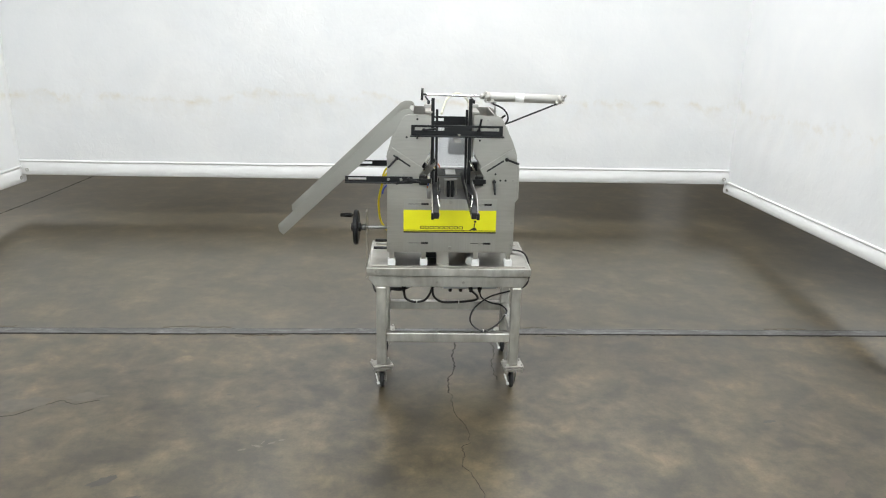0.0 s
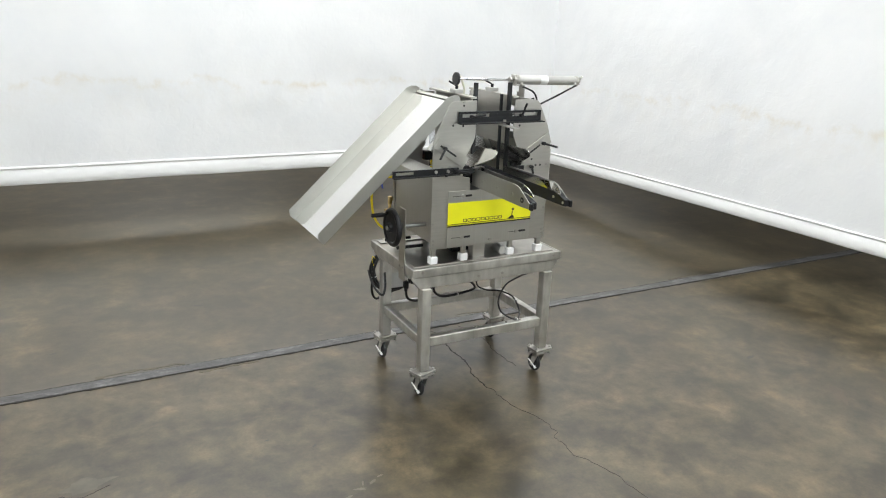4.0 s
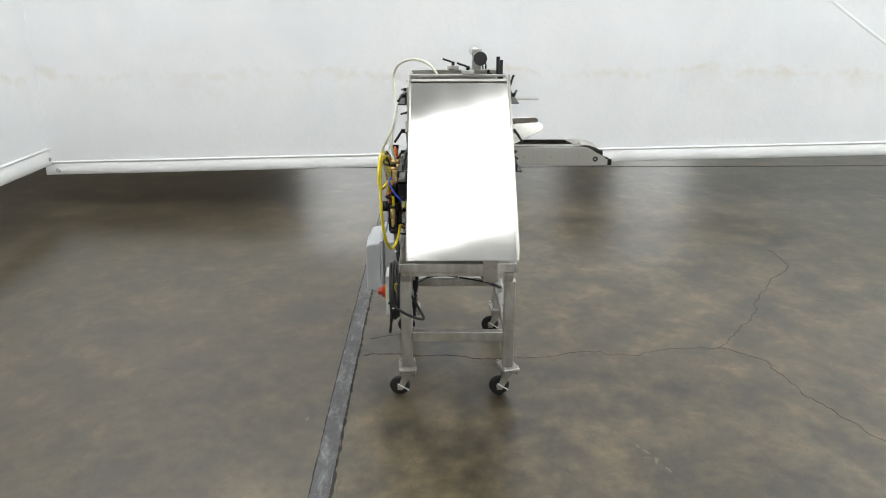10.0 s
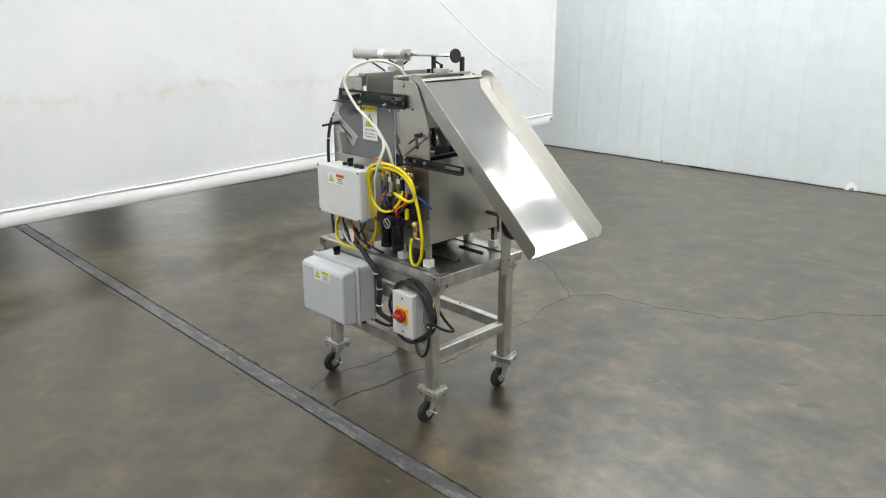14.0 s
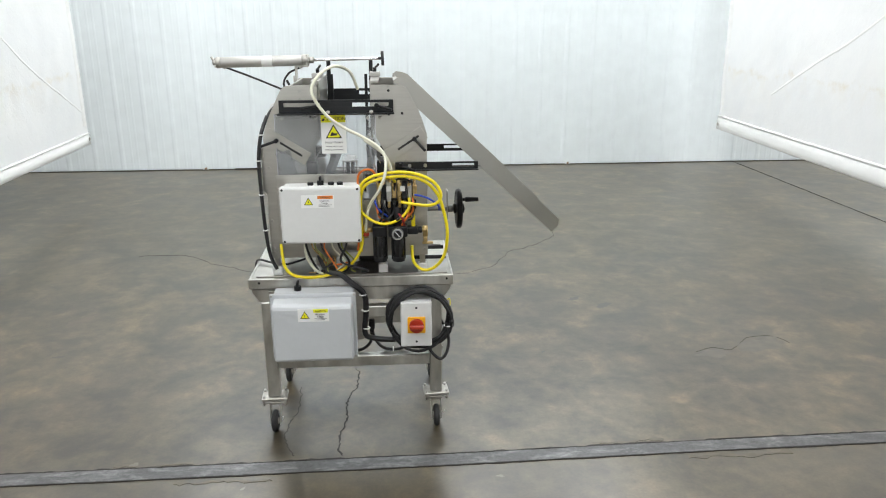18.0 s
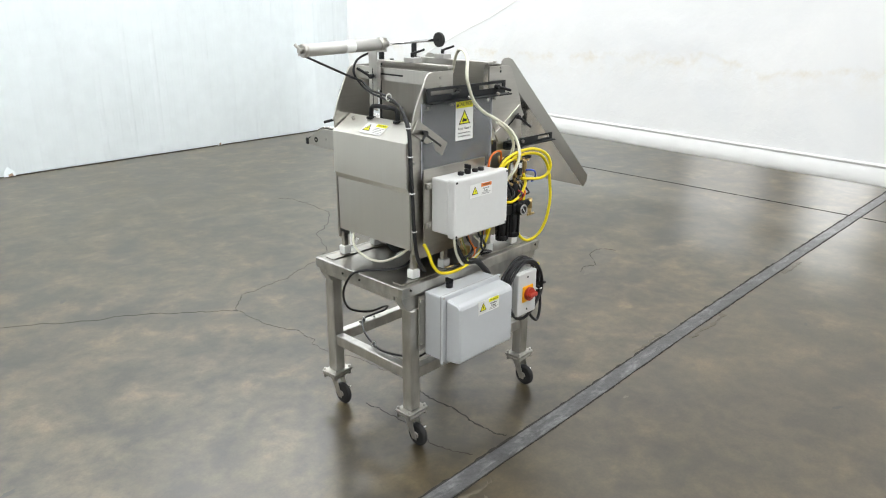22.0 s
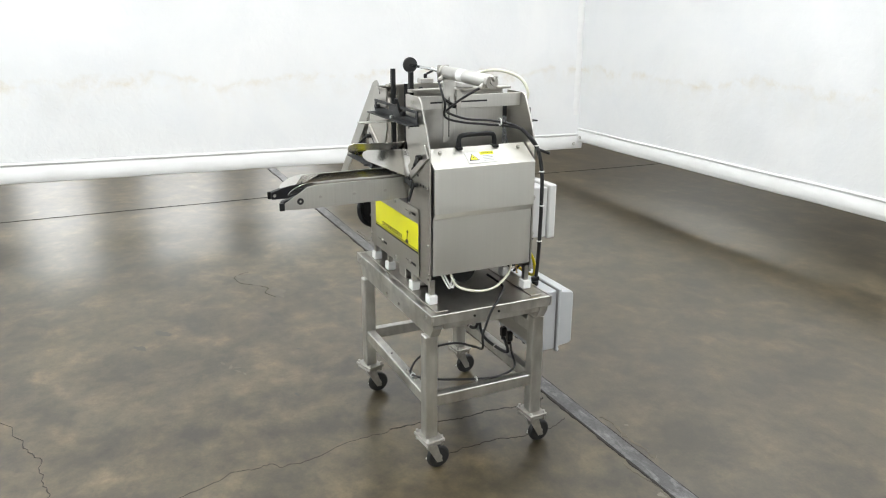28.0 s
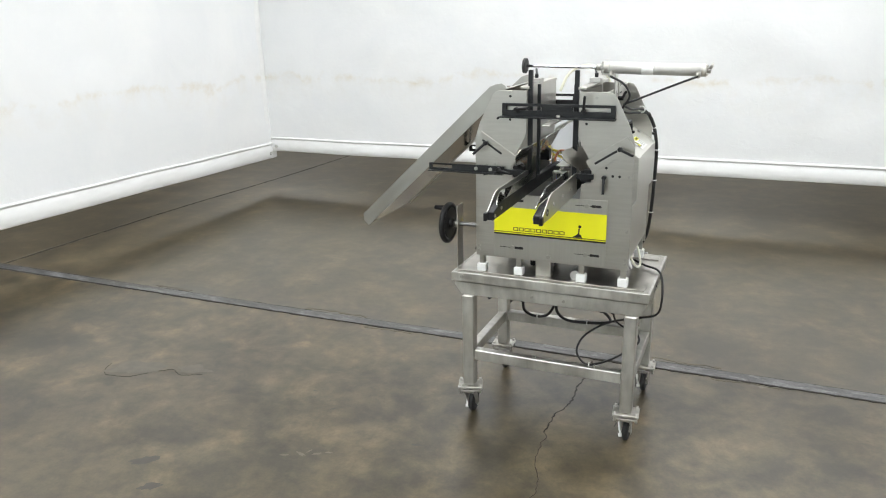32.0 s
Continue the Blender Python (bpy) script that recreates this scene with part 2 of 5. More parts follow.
def concrete_material():
    m = bpy.data.materials.new("sealed_concrete")
    m.use_nodes = True
    nt = m.node_tree
    p = nt.nodes["Principled BSDF"]
    tc = nt.nodes.new("ShaderNodeTexCoord").outputs["Object"]

    big = noise_node(nt, tc, 0.50, 3, 0.5, 0.3)
    mid = noise_node(nt, tc, 1.9, 6, 0.60, 0.3)
    blot = noise_node(nt, tc, 4.2, 8, 0.62, 0.3)
    small = noise_node(nt, tc, 15.0, 6, 0.62)
    fine = noise_node(nt, tc, 85.0, 3, 0.6)
    # grey cement, brown stained cement, tan worn patches, then grain at two sizes
    base = ramp(nt, mid, [(0.28, (0.0265, 0.0210, 0.0126)), (0.50, (0.043, 0.0358, 0.0225)), (0.72, (0.084, 0.0700, 0.0435))])
    tan = ramp(nt, blot, [(0.40, (0, 0, 0)), (0.56, (0.31, 0.31, 0.31)), (0.74, (0.92, 0.92, 0.92))])
    c = mixcol(nt, "MIX", tan.outputs[0], base.outputs[0], (0.172, 0.132, 0.076))
    tint = ramp(nt, big, [(0.32, (0.80, 0.78, 0.74)), (0.50, (1.0, 1.0, 1.0)), (0.68, (1.16, 1.15, 1.13))])
    c = mixcol(nt, "MULTIPLY", 1.0, c, tint.outputs[0])
    sm = ramp(nt, small, [(0.24, (0.60, 0.60, 0.60)), (0.45, (0.96, 0.96, 0.95)), (0.74, (1.36, 1.33, 1.24))])
    c = mixcol(nt, "MULTIPLY", 1.0, c, sm.outputs[0])
    # the slab beyond the joint was floated smoother and greyer
    xyz = nt.nodes.new("ShaderNodeSeparateXYZ")
    nt.links.new(tc, xyz.inputs[0])
    side = nt.nodes.new("ShaderNodeMapRange")
    side.inputs["From Min"].default_value, side.inputs["From Max"].default_value = 0.51, 0.54
    side.inputs["To Max"].default_value = 0.30
    nt.links.new(xyz.outputs["Y"], side.inputs["Value"])
    plain = mixcol(nt, "MULTIPLY", 1.0, (0.082, 0.0685, 0.0475), tint.outputs[0])
    c = mixcol(nt, "MIX", side.outputs[0], c, plain)
    gr = ramp(nt, fine, [(0.25, (0.84, 0.84, 0.84)), (0.75, (1.14, 1.14, 1.14))])
    c = mixcol(nt, "MULTIPLY", 1.0, c, gr.outputs[0])
    nt.links.new(c, p.inputs["Base Color"])
    rr = nt.nodes.new("ShaderNodeMapRange")
    rr.inputs["From Min"].default_value, rr.inputs["From Max"].default_value = 0.32, 0.68
    rr.inputs["To Min"].default_value, rr.inputs["To Max"].default_value = 0.278, 0.320
    nt.links.new(mid, rr.inputs["Value"])
    nt.links.new(rr.outputs[0], p.inputs["Roughness"])
    p.inputs["Specular IOR Level"].default_value = 0.80
    b = nt.nodes.new("ShaderNodeBump")
    b.inputs["Strength"].default_value, b.inputs["Distance"].default_value = 0.05, 0.004
    nt.links.new(noise_node(nt, tc, 2.3, 2, 0.5), b.inputs["Height"])
    nt.links.new(b.outputs[0], p.inputs["Normal"])
    return m


def joint_material():
    """Grey joint filler, worn to pale metal-like streaks along its length."""
    m = bpy.data.materials.new("joint_filler")
    m.use_nodes = True
    nt = m.node_tree
    p = nt.nodes["Principled BSDF"]
    tc = nt.nodes.new("ShaderNodeTexCoord").outputs["Object"]
    mp = nt.nodes.new("ShaderNodeMapping")
    mp.inputs["Scale"].default_value = (7.0, 24, 1)
    nt.links.new(tc, mp.inputs[0])
    streak = noise_node(nt, mp.outputs[0], 1.0, 7, 0.7, 0.5)
    blot = noise_node(nt, tc, 5.0, 6, 0.65, 0.4)
    fine = noise_node(nt, tc, 60.0, 4, 0.7)
    base = ramp(nt, blot, [(0.3, (0.050, 0.049, 0.050)), (0.7, (0.105, 0.104, 0.106))])
    worn = ramp(nt, streak, [(0.50, (0, 0, 0)), (0.62, (0.45, 0.45, 0.45)), (0.75, (0.9, 0.9, 0.9))])
    c = mixcol(nt, "MIX", worn.outputs[0], base.outputs[0], (0.26, 0.26, 0.26))
    gr = ramp(nt, fine, [(0.3, (0.70, 0.70, 0.70)), (0.7, (1.25, 1.25, 1.25))])
    c = mixcol(nt, "MULTIPLY", 1.0, c, gr.outputs[0])
    nt.links.new(c, p.inputs["Base Color"])
    p.inputs["Roughness"].default_value = 0.36
    b = nt.nodes.new("ShaderNodeBump")
    b.inputs["Strength"].default_value, b.inputs["Distance"].default_value = 0.5, 0.004
    nt.links.new(streak, b.inputs["Height"])
    nt.links.new(b.outputs[0], p.inputs["Normal"])
    return m


def curtain_material():
    m = bpy.data.materials.new("white_tarpaulin")
    m.use_nodes = True
    nt = m.node_tree
    p = nt.nodes["Principled BSDF"]
    tc = nt.nodes.new("ShaderNodeTexCoord").outputs["Object"]
    sep = nt.nodes.new("ShaderNodeSeparateXYZ")
    nt.links.new(tc, sep.inputs[0])
    patch = noise_node(nt, tc, 1.3, 6, 0.65, 0.6)
    streak = noise_node(nt, tc, 5.0, 7, 0.7, 0.3)
    # a water mark that runs along the cloth, a bit over a metre up
    lift = nt.nodes.new("ShaderNodeMath")
    lift.operation = "MULTIPLY_ADD"
    lift.inputs[1].default_value, lift.inputs[2].default_value = 0.45, -0.22
    nt.links.new(patch, lift.inputs[0])
    h = nt.nodes.new("ShaderNodeMath")
    h.operation = "ADD"
    nt.links.new(sep.outputs["Z"], h.inputs[0])
    nt.links.new(lift.outputs[0], h.inputs[1])
    mr = nt.nodes.new("ShaderNodeMapRange")
    mr.inputs["From Min"].default_value, mr.inputs["From Max"].default_value = 0.85, 1.45
    nt.links.new(h.outputs[0], mr.inputs["Value"])
    band = ramp(nt, mr.outputs[0], [(0.0, (0, 0, 0)), (0.42, (0.18, 0.18, 0.18)), (0.50, (0.62, 0.62, 0.62)), (0.56, (0.06, 0.06, 0.06)), (1.0, (0, 0, 0))])
    sp = ramp(nt, streak, [(0.42, (0, 0, 0)), (0.68, (1, 1, 1))])
    amount = mixcol(nt, "MULTIPLY", 1.0, band.outputs[0], sp.outputs[0])
    cloud = ramp(nt, patch, [(0.3, (0.80, 0.81, 0.82)), (0.7, (0.86, 0.86, 0.855))])
    c = mixcol(nt, "MIX", amount, cloud.outputs[0], (0.70, 0.62, 0.48))
    nt.links.new(c, p.inputs["Base Color"])
    p.inputs["Roughness"].default_value = 0.5
    b = nt.nodes.new("ShaderNodeBump")
    b.inputs["Strength"].default_value, b.inputs["Distance"].default_value = 0.30, 0.007
    cr = noise_node(nt, tc, 17.0, 5, 0.55, 0.8)
    nt.links.new(cr, b.inputs["Height"])
    nt.links.new(b.outputs[0], p.inputs["Normal"])
    return m


CONCRETE = concrete_material()
TARP = curtain_material()
TARPHEM = mat("white_tarpaulin_hem", (0.84, 0.84, 0.83), 0.45, 0.0, ((3, 3, 20), 0.04, 0.06, 0.06))
WALLP = mat("white_painted_sheet", (0.80, 0.86, 0.88), 0.40, 0.0, ((1.2, 1.2, 0.5), 0.05, 0.08, 0.02))
STRIP = joint_material()
CRACK = mat("crack_shadow", (0.026, 0.023, 0.019), 0.8)
HAIR = mat("hairline_crack", (0.036, 0.030, 0.023), 0.6)
RUST = mat("rust_stain", (0.34, 0.24, 0.17), 0.7, 0.0, ((30, 30, 30), 0.4, 0.1, 0.0))
RUSTY = mat("reddish_smear", (0.080, 0.060, 0.038), 0.30, 0.0, ((10, 10, 10), 0.35, 0.02, 0.0), 0.80)
SPALL = mat("spalled_edge", (0.098, 0.083, 0.058), 0.4, 0.0, ((22, 22, 22), 0.45, 0.08, 0.2))
CHIP = mat("chipped_concrete", (0.080, 0.068, 0.047), 0.31, 0.0, ((14, 14, 14), 0.45, 0.02, 0.1), 0.80)
STAIN = mat("dark_stain", (0.042, 0.037, 0.029), 0.30, 0.0, ((20, 20, 20), 0.3, 0.02, 0.0), 0.80)
SCUFF = mat("pale_scuff", (0.17, 0.155, 0.125), 0.6, 0.0, ((40, 40, 40), 0.3, 0.1, 0.0))
OUTER = mat("dim_hall_wall", (0.40, 0.38, 0.34), 0.8, 0.0, ((0.5, 0.5, 0.5), 0.1, 0.1, 0.0))
CEIL = mat("ceiling_white", (0.75, 0.76, 0.76), 0.7, 0.0, ((0.5, 0.5, 0.5), 0.05, 0.1, 0.0))
ROOF = mat("dark_hall_roof", (0.06, 0.06, 0.06), 0.8, 0.0, ((0.5, 0.5, 0.5), 0.1, 0.1, 0.0))


# ---- mesh helpers ----
def box(x0, x1, y0, y1, z0, z1, b=0.0015):
    bm = bmesh.new()
    v = [bm.verts.new((x, y, z)) for x in (x0, x1) for y in (y0, y1) for z in (z0, z1)]
    for f in ((0, 1, 3, 2), (4, 6, 7, 5), (0, 4, 5, 1), (2, 3, 7, 6), (0, 2, 6, 4), (1, 5, 7, 3)):
        bm.faces.new([v[i] for i in f])
    if b:
        bmesh.ops.bevel(bm, geom=bm.edges[:], offset=b, segments=2 if b > 0.004 else 1, profile=0.5, affect="EDGES")
    return bm


def prism(pts, axis, a, c, b=0.001):
    """A polygon in the plane across axis, from a to c along it. For 'y' the points are (x, z), for 'x' (y, z), for 'z' (x, y)."""
    def at(p, w):
        return {"y": (p[0], w, p[1]), "x": (w, p[0], p[1]), "z": (p[0], p[1], w)}[axis]
    bm = bmesh.new()
    lo, hi = [bm.verts.new(at(p, a)) for p in pts], [bm.verts.new(at(p, c)) for p in pts]
    bm.faces.new(lo)
    bm.faces.new(hi[::-1])
    n = len(pts)
    for i in range(n):
        bm.faces.new((lo[i], hi[i], hi[(i + 1) % n], lo[(i + 1) % n]))
    bmesh.ops.recalc_face_normals(bm, faces=bm.faces[:])
    if b:
        bmesh.ops.bevel(bm, geom=[e for e in bm.edges if len(e.link_faces) == 2], offset=b, segments=1, affect="EDGES", clamp_overlap=True)
    return bm


def rod(p, q, r, seg=16, r2=None):
    bm = bmesh.new()
    p, q = Vector(p), Vector(q)
    m = Matrix.Translation((p + q) / 2) @ (q - p).to_track_quat("Z", "Y").to_matrix().to_4x4()
    bmesh.ops.create_cone(bm, cap_ends=True, segments=seg, radius1=r, radius2=r if r2 is None else r2, depth=(q - p).length, matrix=m)
    caps = [e for f in bm.faces if len(f.verts) > 4 for e in f.edges]
    if r > 0.004 and seg >= 12:
        bmesh.ops.bevel(bm, geom=caps, offset=min(0.0015, r * 0.2), segments=1, affect="EDGES")
    for f in bm.faces:
        f.smooth = len(f.verts) == 4
    return bm


def sheet(pts, axis, a, c, thick=0.003):
    """Bent sheet metal: an open profile with a thickness, drawn out from a to c along the axis."""
    q = [Vector((x, z)) for x, z in pts]
    off = []
    for i in range(len(q)):
        d0 = (q[i] - q[i - 1]).normalized() if i else (q[1] - q[0]).normalized()
        d1 = (q[i + 1] - q[i]).normalized() if i + 1 < len(q) else d0
        n = Vector((-(d0 + d1).y, (d0 + d1).x)).normalized()
        off.append(q[i] + n * thick / max(0.5, n.dot(Vector((-d0.y, d0.x)))))
    return prism([tuple(v) for v in q] + [tuple(v) for v in off[::-1]], axis, a, c, 0.0006)


def smooth_path(pts, n=8, closed=False):
    P = [Vector(p) for p in pts]
    out = []
    m = len(P)
    for i in range(m if closed else m - 1):
        p0, p1, p2, p3 = (P[(i - 1) % m], P[i], P[(i + 1) % m], P[(i + 2) % m]) if closed else (P[max(0, i - 1)], P[i], P[i + 1], P[min(m - 1, i + 2)])
        for k in range(n):
            t = k / n
            out.append(0.5 * (2 * p1 + (p2 - p0) * t + (2 * p0 - 5 * p1 + 4 * p2 - p3) * t * t + (3 * p1 - p0 - 3 * p2 + p3) * t ** 3))
    if not closed:
        out.append(P[-1])
    return out


def tube(pts, r, seg=8, n=8, closed=False):
    path = smooth_path(pts, n, closed)
    bm = bmesh.new()
    rings = []
    side = None
    for i, p in enumerate(path):
        a = path[i - 1] if (i or closed) else p
        c = path[(i + 1) % len(path)] if (i + 1 < len(path) or closed) else p
        d = (c - a).normalized()
        if side is None:
            side = d.cross(Vector((0.3, 0.5, 0.8))).normalized()
        side = (side - d * side.dot(d)).normalized()
        up = d.cross(side)
        rings.append([bm.verts.new(p + (side * math.cos(k * math.tau / seg) + up * math.sin(k * math.tau / seg)) * r) for k in range(seg)])
    for i in range(len(rings) - (0 if closed else 1)):
        A, B = rings[i], rings[(i + 1) % len(rings)]
        for k in range(seg):
            bm.faces.new((A[k], A[(k + 1) % seg], B[(k + 1) % seg], B[k])).smooth = True
    if not closed:
        bm.faces.new(rings[0][::-1])
        bm.faces.new(rings[-1])
    return bm


def ring(c, axis, R, r, seg=32, tseg=10):
    """A torus round the axis 'x', 'y' or 'z'."""
    bm = bmesh.new()
    rings = []
    for i in range(seg):
        a = i * math.tau / seg
        row = []
        for k in range(tseg):
            b = k * math.tau / tseg
            u, v, w = (R + r * math.cos(b)) * math.cos(a), (R + r * math.cos(b)) * math.sin(a), r * math.sin(b)
            d = {"x": (w, u, v), "y": (u, w, v), "z": (u, v, w)}[axis]
            row.append(bm.verts.new(Vector(c) + Vector(d)))
        rings.append(row)
    for i in range(seg):
        for k in range(tseg):
            bm.faces.new((rings[i][k], rings[i][(k + 1) % tseg], rings[(i + 1) % seg][(k + 1) % tseg], rings[(i + 1) % seg][k])).smooth = True
    bmesh.ops.recalc_face_normals(bm, faces=bm.faces[:])
    return bm


def join(*bms):
    out = bms[0]
    for b in bms[1:]:
        me = bpy.data.meshes.new("tmp")
        b.to_mesh(me)
        out.from_mesh(me)
        bpy.data.meshes.remove(me)
        b.free()
    return out


def moved(bm, m):
    bmesh.ops.transform(bm, matrix=m, verts=bm.verts[:])
    return bm


def thing(name, loc, label, category, group="", kind=""):
    ob = new(name)
    ob.location = loc
    ob.empty_display_size = 0.05
    return tagged(ob, label, category, group, kind)


def part(name, bm, material, parent=None, label=""):
    """Links a bmesh, given in world places, as one mesh under a thing or a part."""
    me = bpy.data.meshes.new(name)
    bm.to_mesh(me)
    bm.free()
    me.materials.append(material)
    ob = new(name, me)
    if parent is not None:
        ob.parent = parent
        if parent.type == "EMPTY":
            ob.matrix_parent_inverse = Matrix.Translation(-Vector(parent.location))
    return tagged(ob, label)


def solid(name, bm, material, label="", category="", group="", kind=""):
    return tagged(part(name, bm, material), label, category, group, kind)


def words(text, size, m, material, parent, name="lettering"):
    """Printed words as thin meshes, centred at the pose m (x along the line, y up, z out of the surface)."""
    c = bpy.data.curves.new(name, "FONT")
    c.body, c.size, c.extrude, c.align_x, c.align_y = text, size, 0.0002, "CENTER", "CENTER"
    tmp = bpy.data.objects.new(name, c)
    scene.collection.objects.link(tmp)
    dg = bpy.context.evaluated_depsgraph_get()
    me = bpy.data.meshes.new_from_object(tmp.evaluated_get(dg))
    bpy.data.objects.remove(tmp)
    me.transform(m)
    me.materials.clear()
    me.materials.append(material)
    ob = new(name, me)
    ob.parent = parent
    if parent.type == "EMPTY":
        ob.matrix_parent_inverse = Matrix.Translation(-Vector(parent.location))
    return ob


def bolts(places, axis, r, h, parent, material=None, name="bolt"):
    """Hexagon heads standing h out along the axis vector, all on one mesh."""
    bm = rod((0, 0, 0), (0, 0, h), r, 6)
    me = bpy.data.meshes.new(name)
    bm.to_mesh(me)
    bm.free()
    for f in me.polygons:
        f.use_smooth = False
    me.materials.append(material or ZINC)
    turn = Vector(axis).to_track_quat("Z", "Y").to_matrix().to_4x4()
    for p in places:
        ob = new(name, me)
        ob.parent = parent
        base = Matrix.Translation(-Vector(parent.location)) if parent.type == "EMPTY" else Matrix()
        ob.matrix_parent_inverse = base
        ob.matrix_basis = Matrix.Translation(p) @ turn


# ---- the place ----
rnd = random.Random(5)

solid("floor", box(-16, 16, -16, 16, -0.12, 0.0, 0), CONCRETE, kind="structure", label="sealed mottled brown grey concrete floor with worn gloss", category="floor")


def strip(name, pts, width, z, material, jag=0.0, label="", category=""):
    """A flat strip that wanders along a line on the floor."""
    path = smooth_path([(x, y, 0) for x, y in pts], 10)
    fine = []
    for a, c in zip(path, path[1:]):
        n = max(1, int((c - a).length / 0.025))
        fine += [a.lerp(c, k / n) for k in range(n)]
    fine.append(path[-1])
    bm = bmesh.new()
    rows = []
    wob = 0.0
    for i, p in enumerate(fine):
        d = (fine[min(i + 1, len(fine) - 1)] - fine[max(0, i - 1)]).normalized()
        nrm = Vector((-d.y, d.x, 0))
        wob = 0.75 * wob + rnd.uniform(-jag, jag)
        w = width * (rnd.uniform(0.1, 1.5) if jag else 1)
        q = p + nrm * wob
        rows.append((bm.verts.new(q + nrm * w / 2 + Vector((0, 0, z))), bm.verts.new(q - nrm * w / 2 + Vector((0, 0, z))),
                     bm.verts.new(q + nrm * (w / 2 + 0.001)), bm.verts.new(q - nrm * (w / 2 + 0.001))))
    for a, c in zip(rows, rows[1:]):
        bm.faces.new((a[0], a[1], c[1], c[0]))
        bm.faces.new((a[2], a[0], c[0], c[2]))
        bm.faces.new((a[1], a[3], c[3], c[1]))
    bmesh.ops.recalc_face_normals(bm, faces=bm.faces[:])
    return solid(name, bm, material, label, category, kind="structure")


# expansion joint with its filler strip and a dark open edge
strip("floor_joint_filler", [(-14, 0.483), (-6, 0.498), (-2, 0.508), (0, 0.538), (3, 0.553), (14, 0.593)], 0.072, 0.004, STRIP, label="grey filled expansion joint across the floor", category="floor joint")
strip("floor_joint_edge", [(-14, 0.438), (-6, 0.452), (-2, 0.464), (0, 0.496), (3, 0.51), (14, 0.55)], 0.011, 0.0034, CRACK, 0.0022, "dark open edge of the floor joint", "floor joint")
strip("floor_joint_edge", [(-14, 0.5225), (-6, 0.5375), (-2, 0.5475), (0, 0.5775), (3, 0.5925), (14, 0.6325)], 0.004, 0.0030, CRACK, 0.0014, "dark open edge of the floor joint", "floor joint")
strip("saw_cut", [(-4.4, -14), (-4.36, -2), (-4.3, 2), (-4.12, 5), (-4.0, 14)], 0.012, 0.003, CRACK, 0.002, "dark saw cut in the concrete floor", "floor joint")
strip("saw_cut", [(4.5, -5.6), (4.45, 0), (4.4, 14)], 0.012, 0.003, CRACK, 0.002, "dark saw cut in the concrete floor", "floor joint")
# spalled pale edges beside the joint
for x, y, ln, w in ((-2.9, 0.572, 0.30, 0.022), (-1.72, 0.580, 0.42, 0.024), (0.30, 0.605, 0.36, 0.020), (2.05, 0.615, 0.28, 0.020), (-1.25, 0.450, 0.30, 0.016), (0.62, 0.484, 0.30, 0.014)):
    strip("spalled_edge", [(x, y), (x + ln * 0.5, y + 0.008), (x + ln, y + 0.004)], w, 0.0016, SPALL, 0.006, "pale spalled concrete beside the floor joint", "floor mark")
MAIN = [(0.05, 0.47), (0.062, 0.37), (0.050, 0.20), (0.052, 0.03), (0.015, -0.12), (0.015, -0.27)]
for pts, wide, jag in ((MAIN, 0.0055, 0.008),
                       ([(0.015, -0.27), (0.03, -0.5), (0.085, -0.69), (0.055, -0.80), (0.06, -0.93), (0.105, -1.14), (0.125, -1.37)], 0.0012, 0.010),
                       ([(0.125, -1.37), (0.26, -1.48), (0.43, -1.63), (0.60, -1.76), (0.75, -1.85), (1.05, -2.03), (1.40, -2.29), (1.69, -2.29)], 0.0022, 0.012),
                       ([(0.125, -1.37), (0.0, -1.52), (-0.11, -1.57), (-0.30, -1.60), (-0.48, -1.66), (-0.79, -1.78), (-0.90, -1.95), (-1.06, -2.20), (-1.25, -2.35), (-1.45, -2.60), (-1.50, -3.10), (-1.42, -3.24)], 0.0026, 0.012),
                       ([(0.24, 0.46), (0.29, 0.33), (0.28, 0.20), (0.265, 0.04), (0.275, -0.12)], 0.0030, 0.008),
                       ([(-1.72, -0.36), (-1.82, -0.405), (-1.90, -0.37), (-1.97, -0.42), (-2.06, -0.51), (-2.19, -0.525), (-2.26, -0.43)], 0.0020, 0.004)):
    strip("floor_crack", pts, wide, 0.0012, CRACK if wide > 0.005 else HAIR, jag, "thin ragged crack in the concrete floor", "crack")


def floor_mark(name, x, y, rx, ry, turn, material, label):
    """A flat ragged patch on the concrete."""
    bm = bmesh.new()
    n = 26
    ps = []
    for k in range(n):
        a = k * math.tau / n
        r = 0.62 + 0.38 * noise.noise((math.cos(a) * 1.6 + x * 7, math.sin(a) * 1.6 + y * 5, 3.1)) + rnd.uniform(-0.10, 0.10)
        u, v = r * rx * math.cos(a), r * ry * math.sin(a)
        ps.append(bm.verts.new((x + u * math.cos(turn) - v * math.sin(turn), y + u * math.sin(turn) + v * math.cos(turn), 0.0012)))
    bm.faces.new(ps)
    solid(name, bm, material, label, "floor mark", kind="structure")


for x, y, rx, ry, turn in ((-0.92, -0.81, 0.030, 0.010, 0.4), (-0.86, -0.78, 0.036, 0.013, -0.3), (-0.80, -0.755, 0.030, 0.011, 0.5), (-0.76, -0.73, 0.022, 0.008, 0.2), (-0.84, -0.75, 0.026, 0.006, 1.2), (0.845, 0.475, 0.026, 0.020, 0.2), (0.40, 0.665, 0.020, 0.010, 0.9), (-0.55, 0.655, 0.026, 0.012, 0.0)):
    floor_mark("floor_scuff", x, y, rx, ry, turn, SCUFF, "pale scuffed spot on the concrete floor")
floor_mark("floor_chip", -2.10, -0.42, 0.21, 0.105, 0.45, CHIP, "chipped tan patch in the concrete floor")
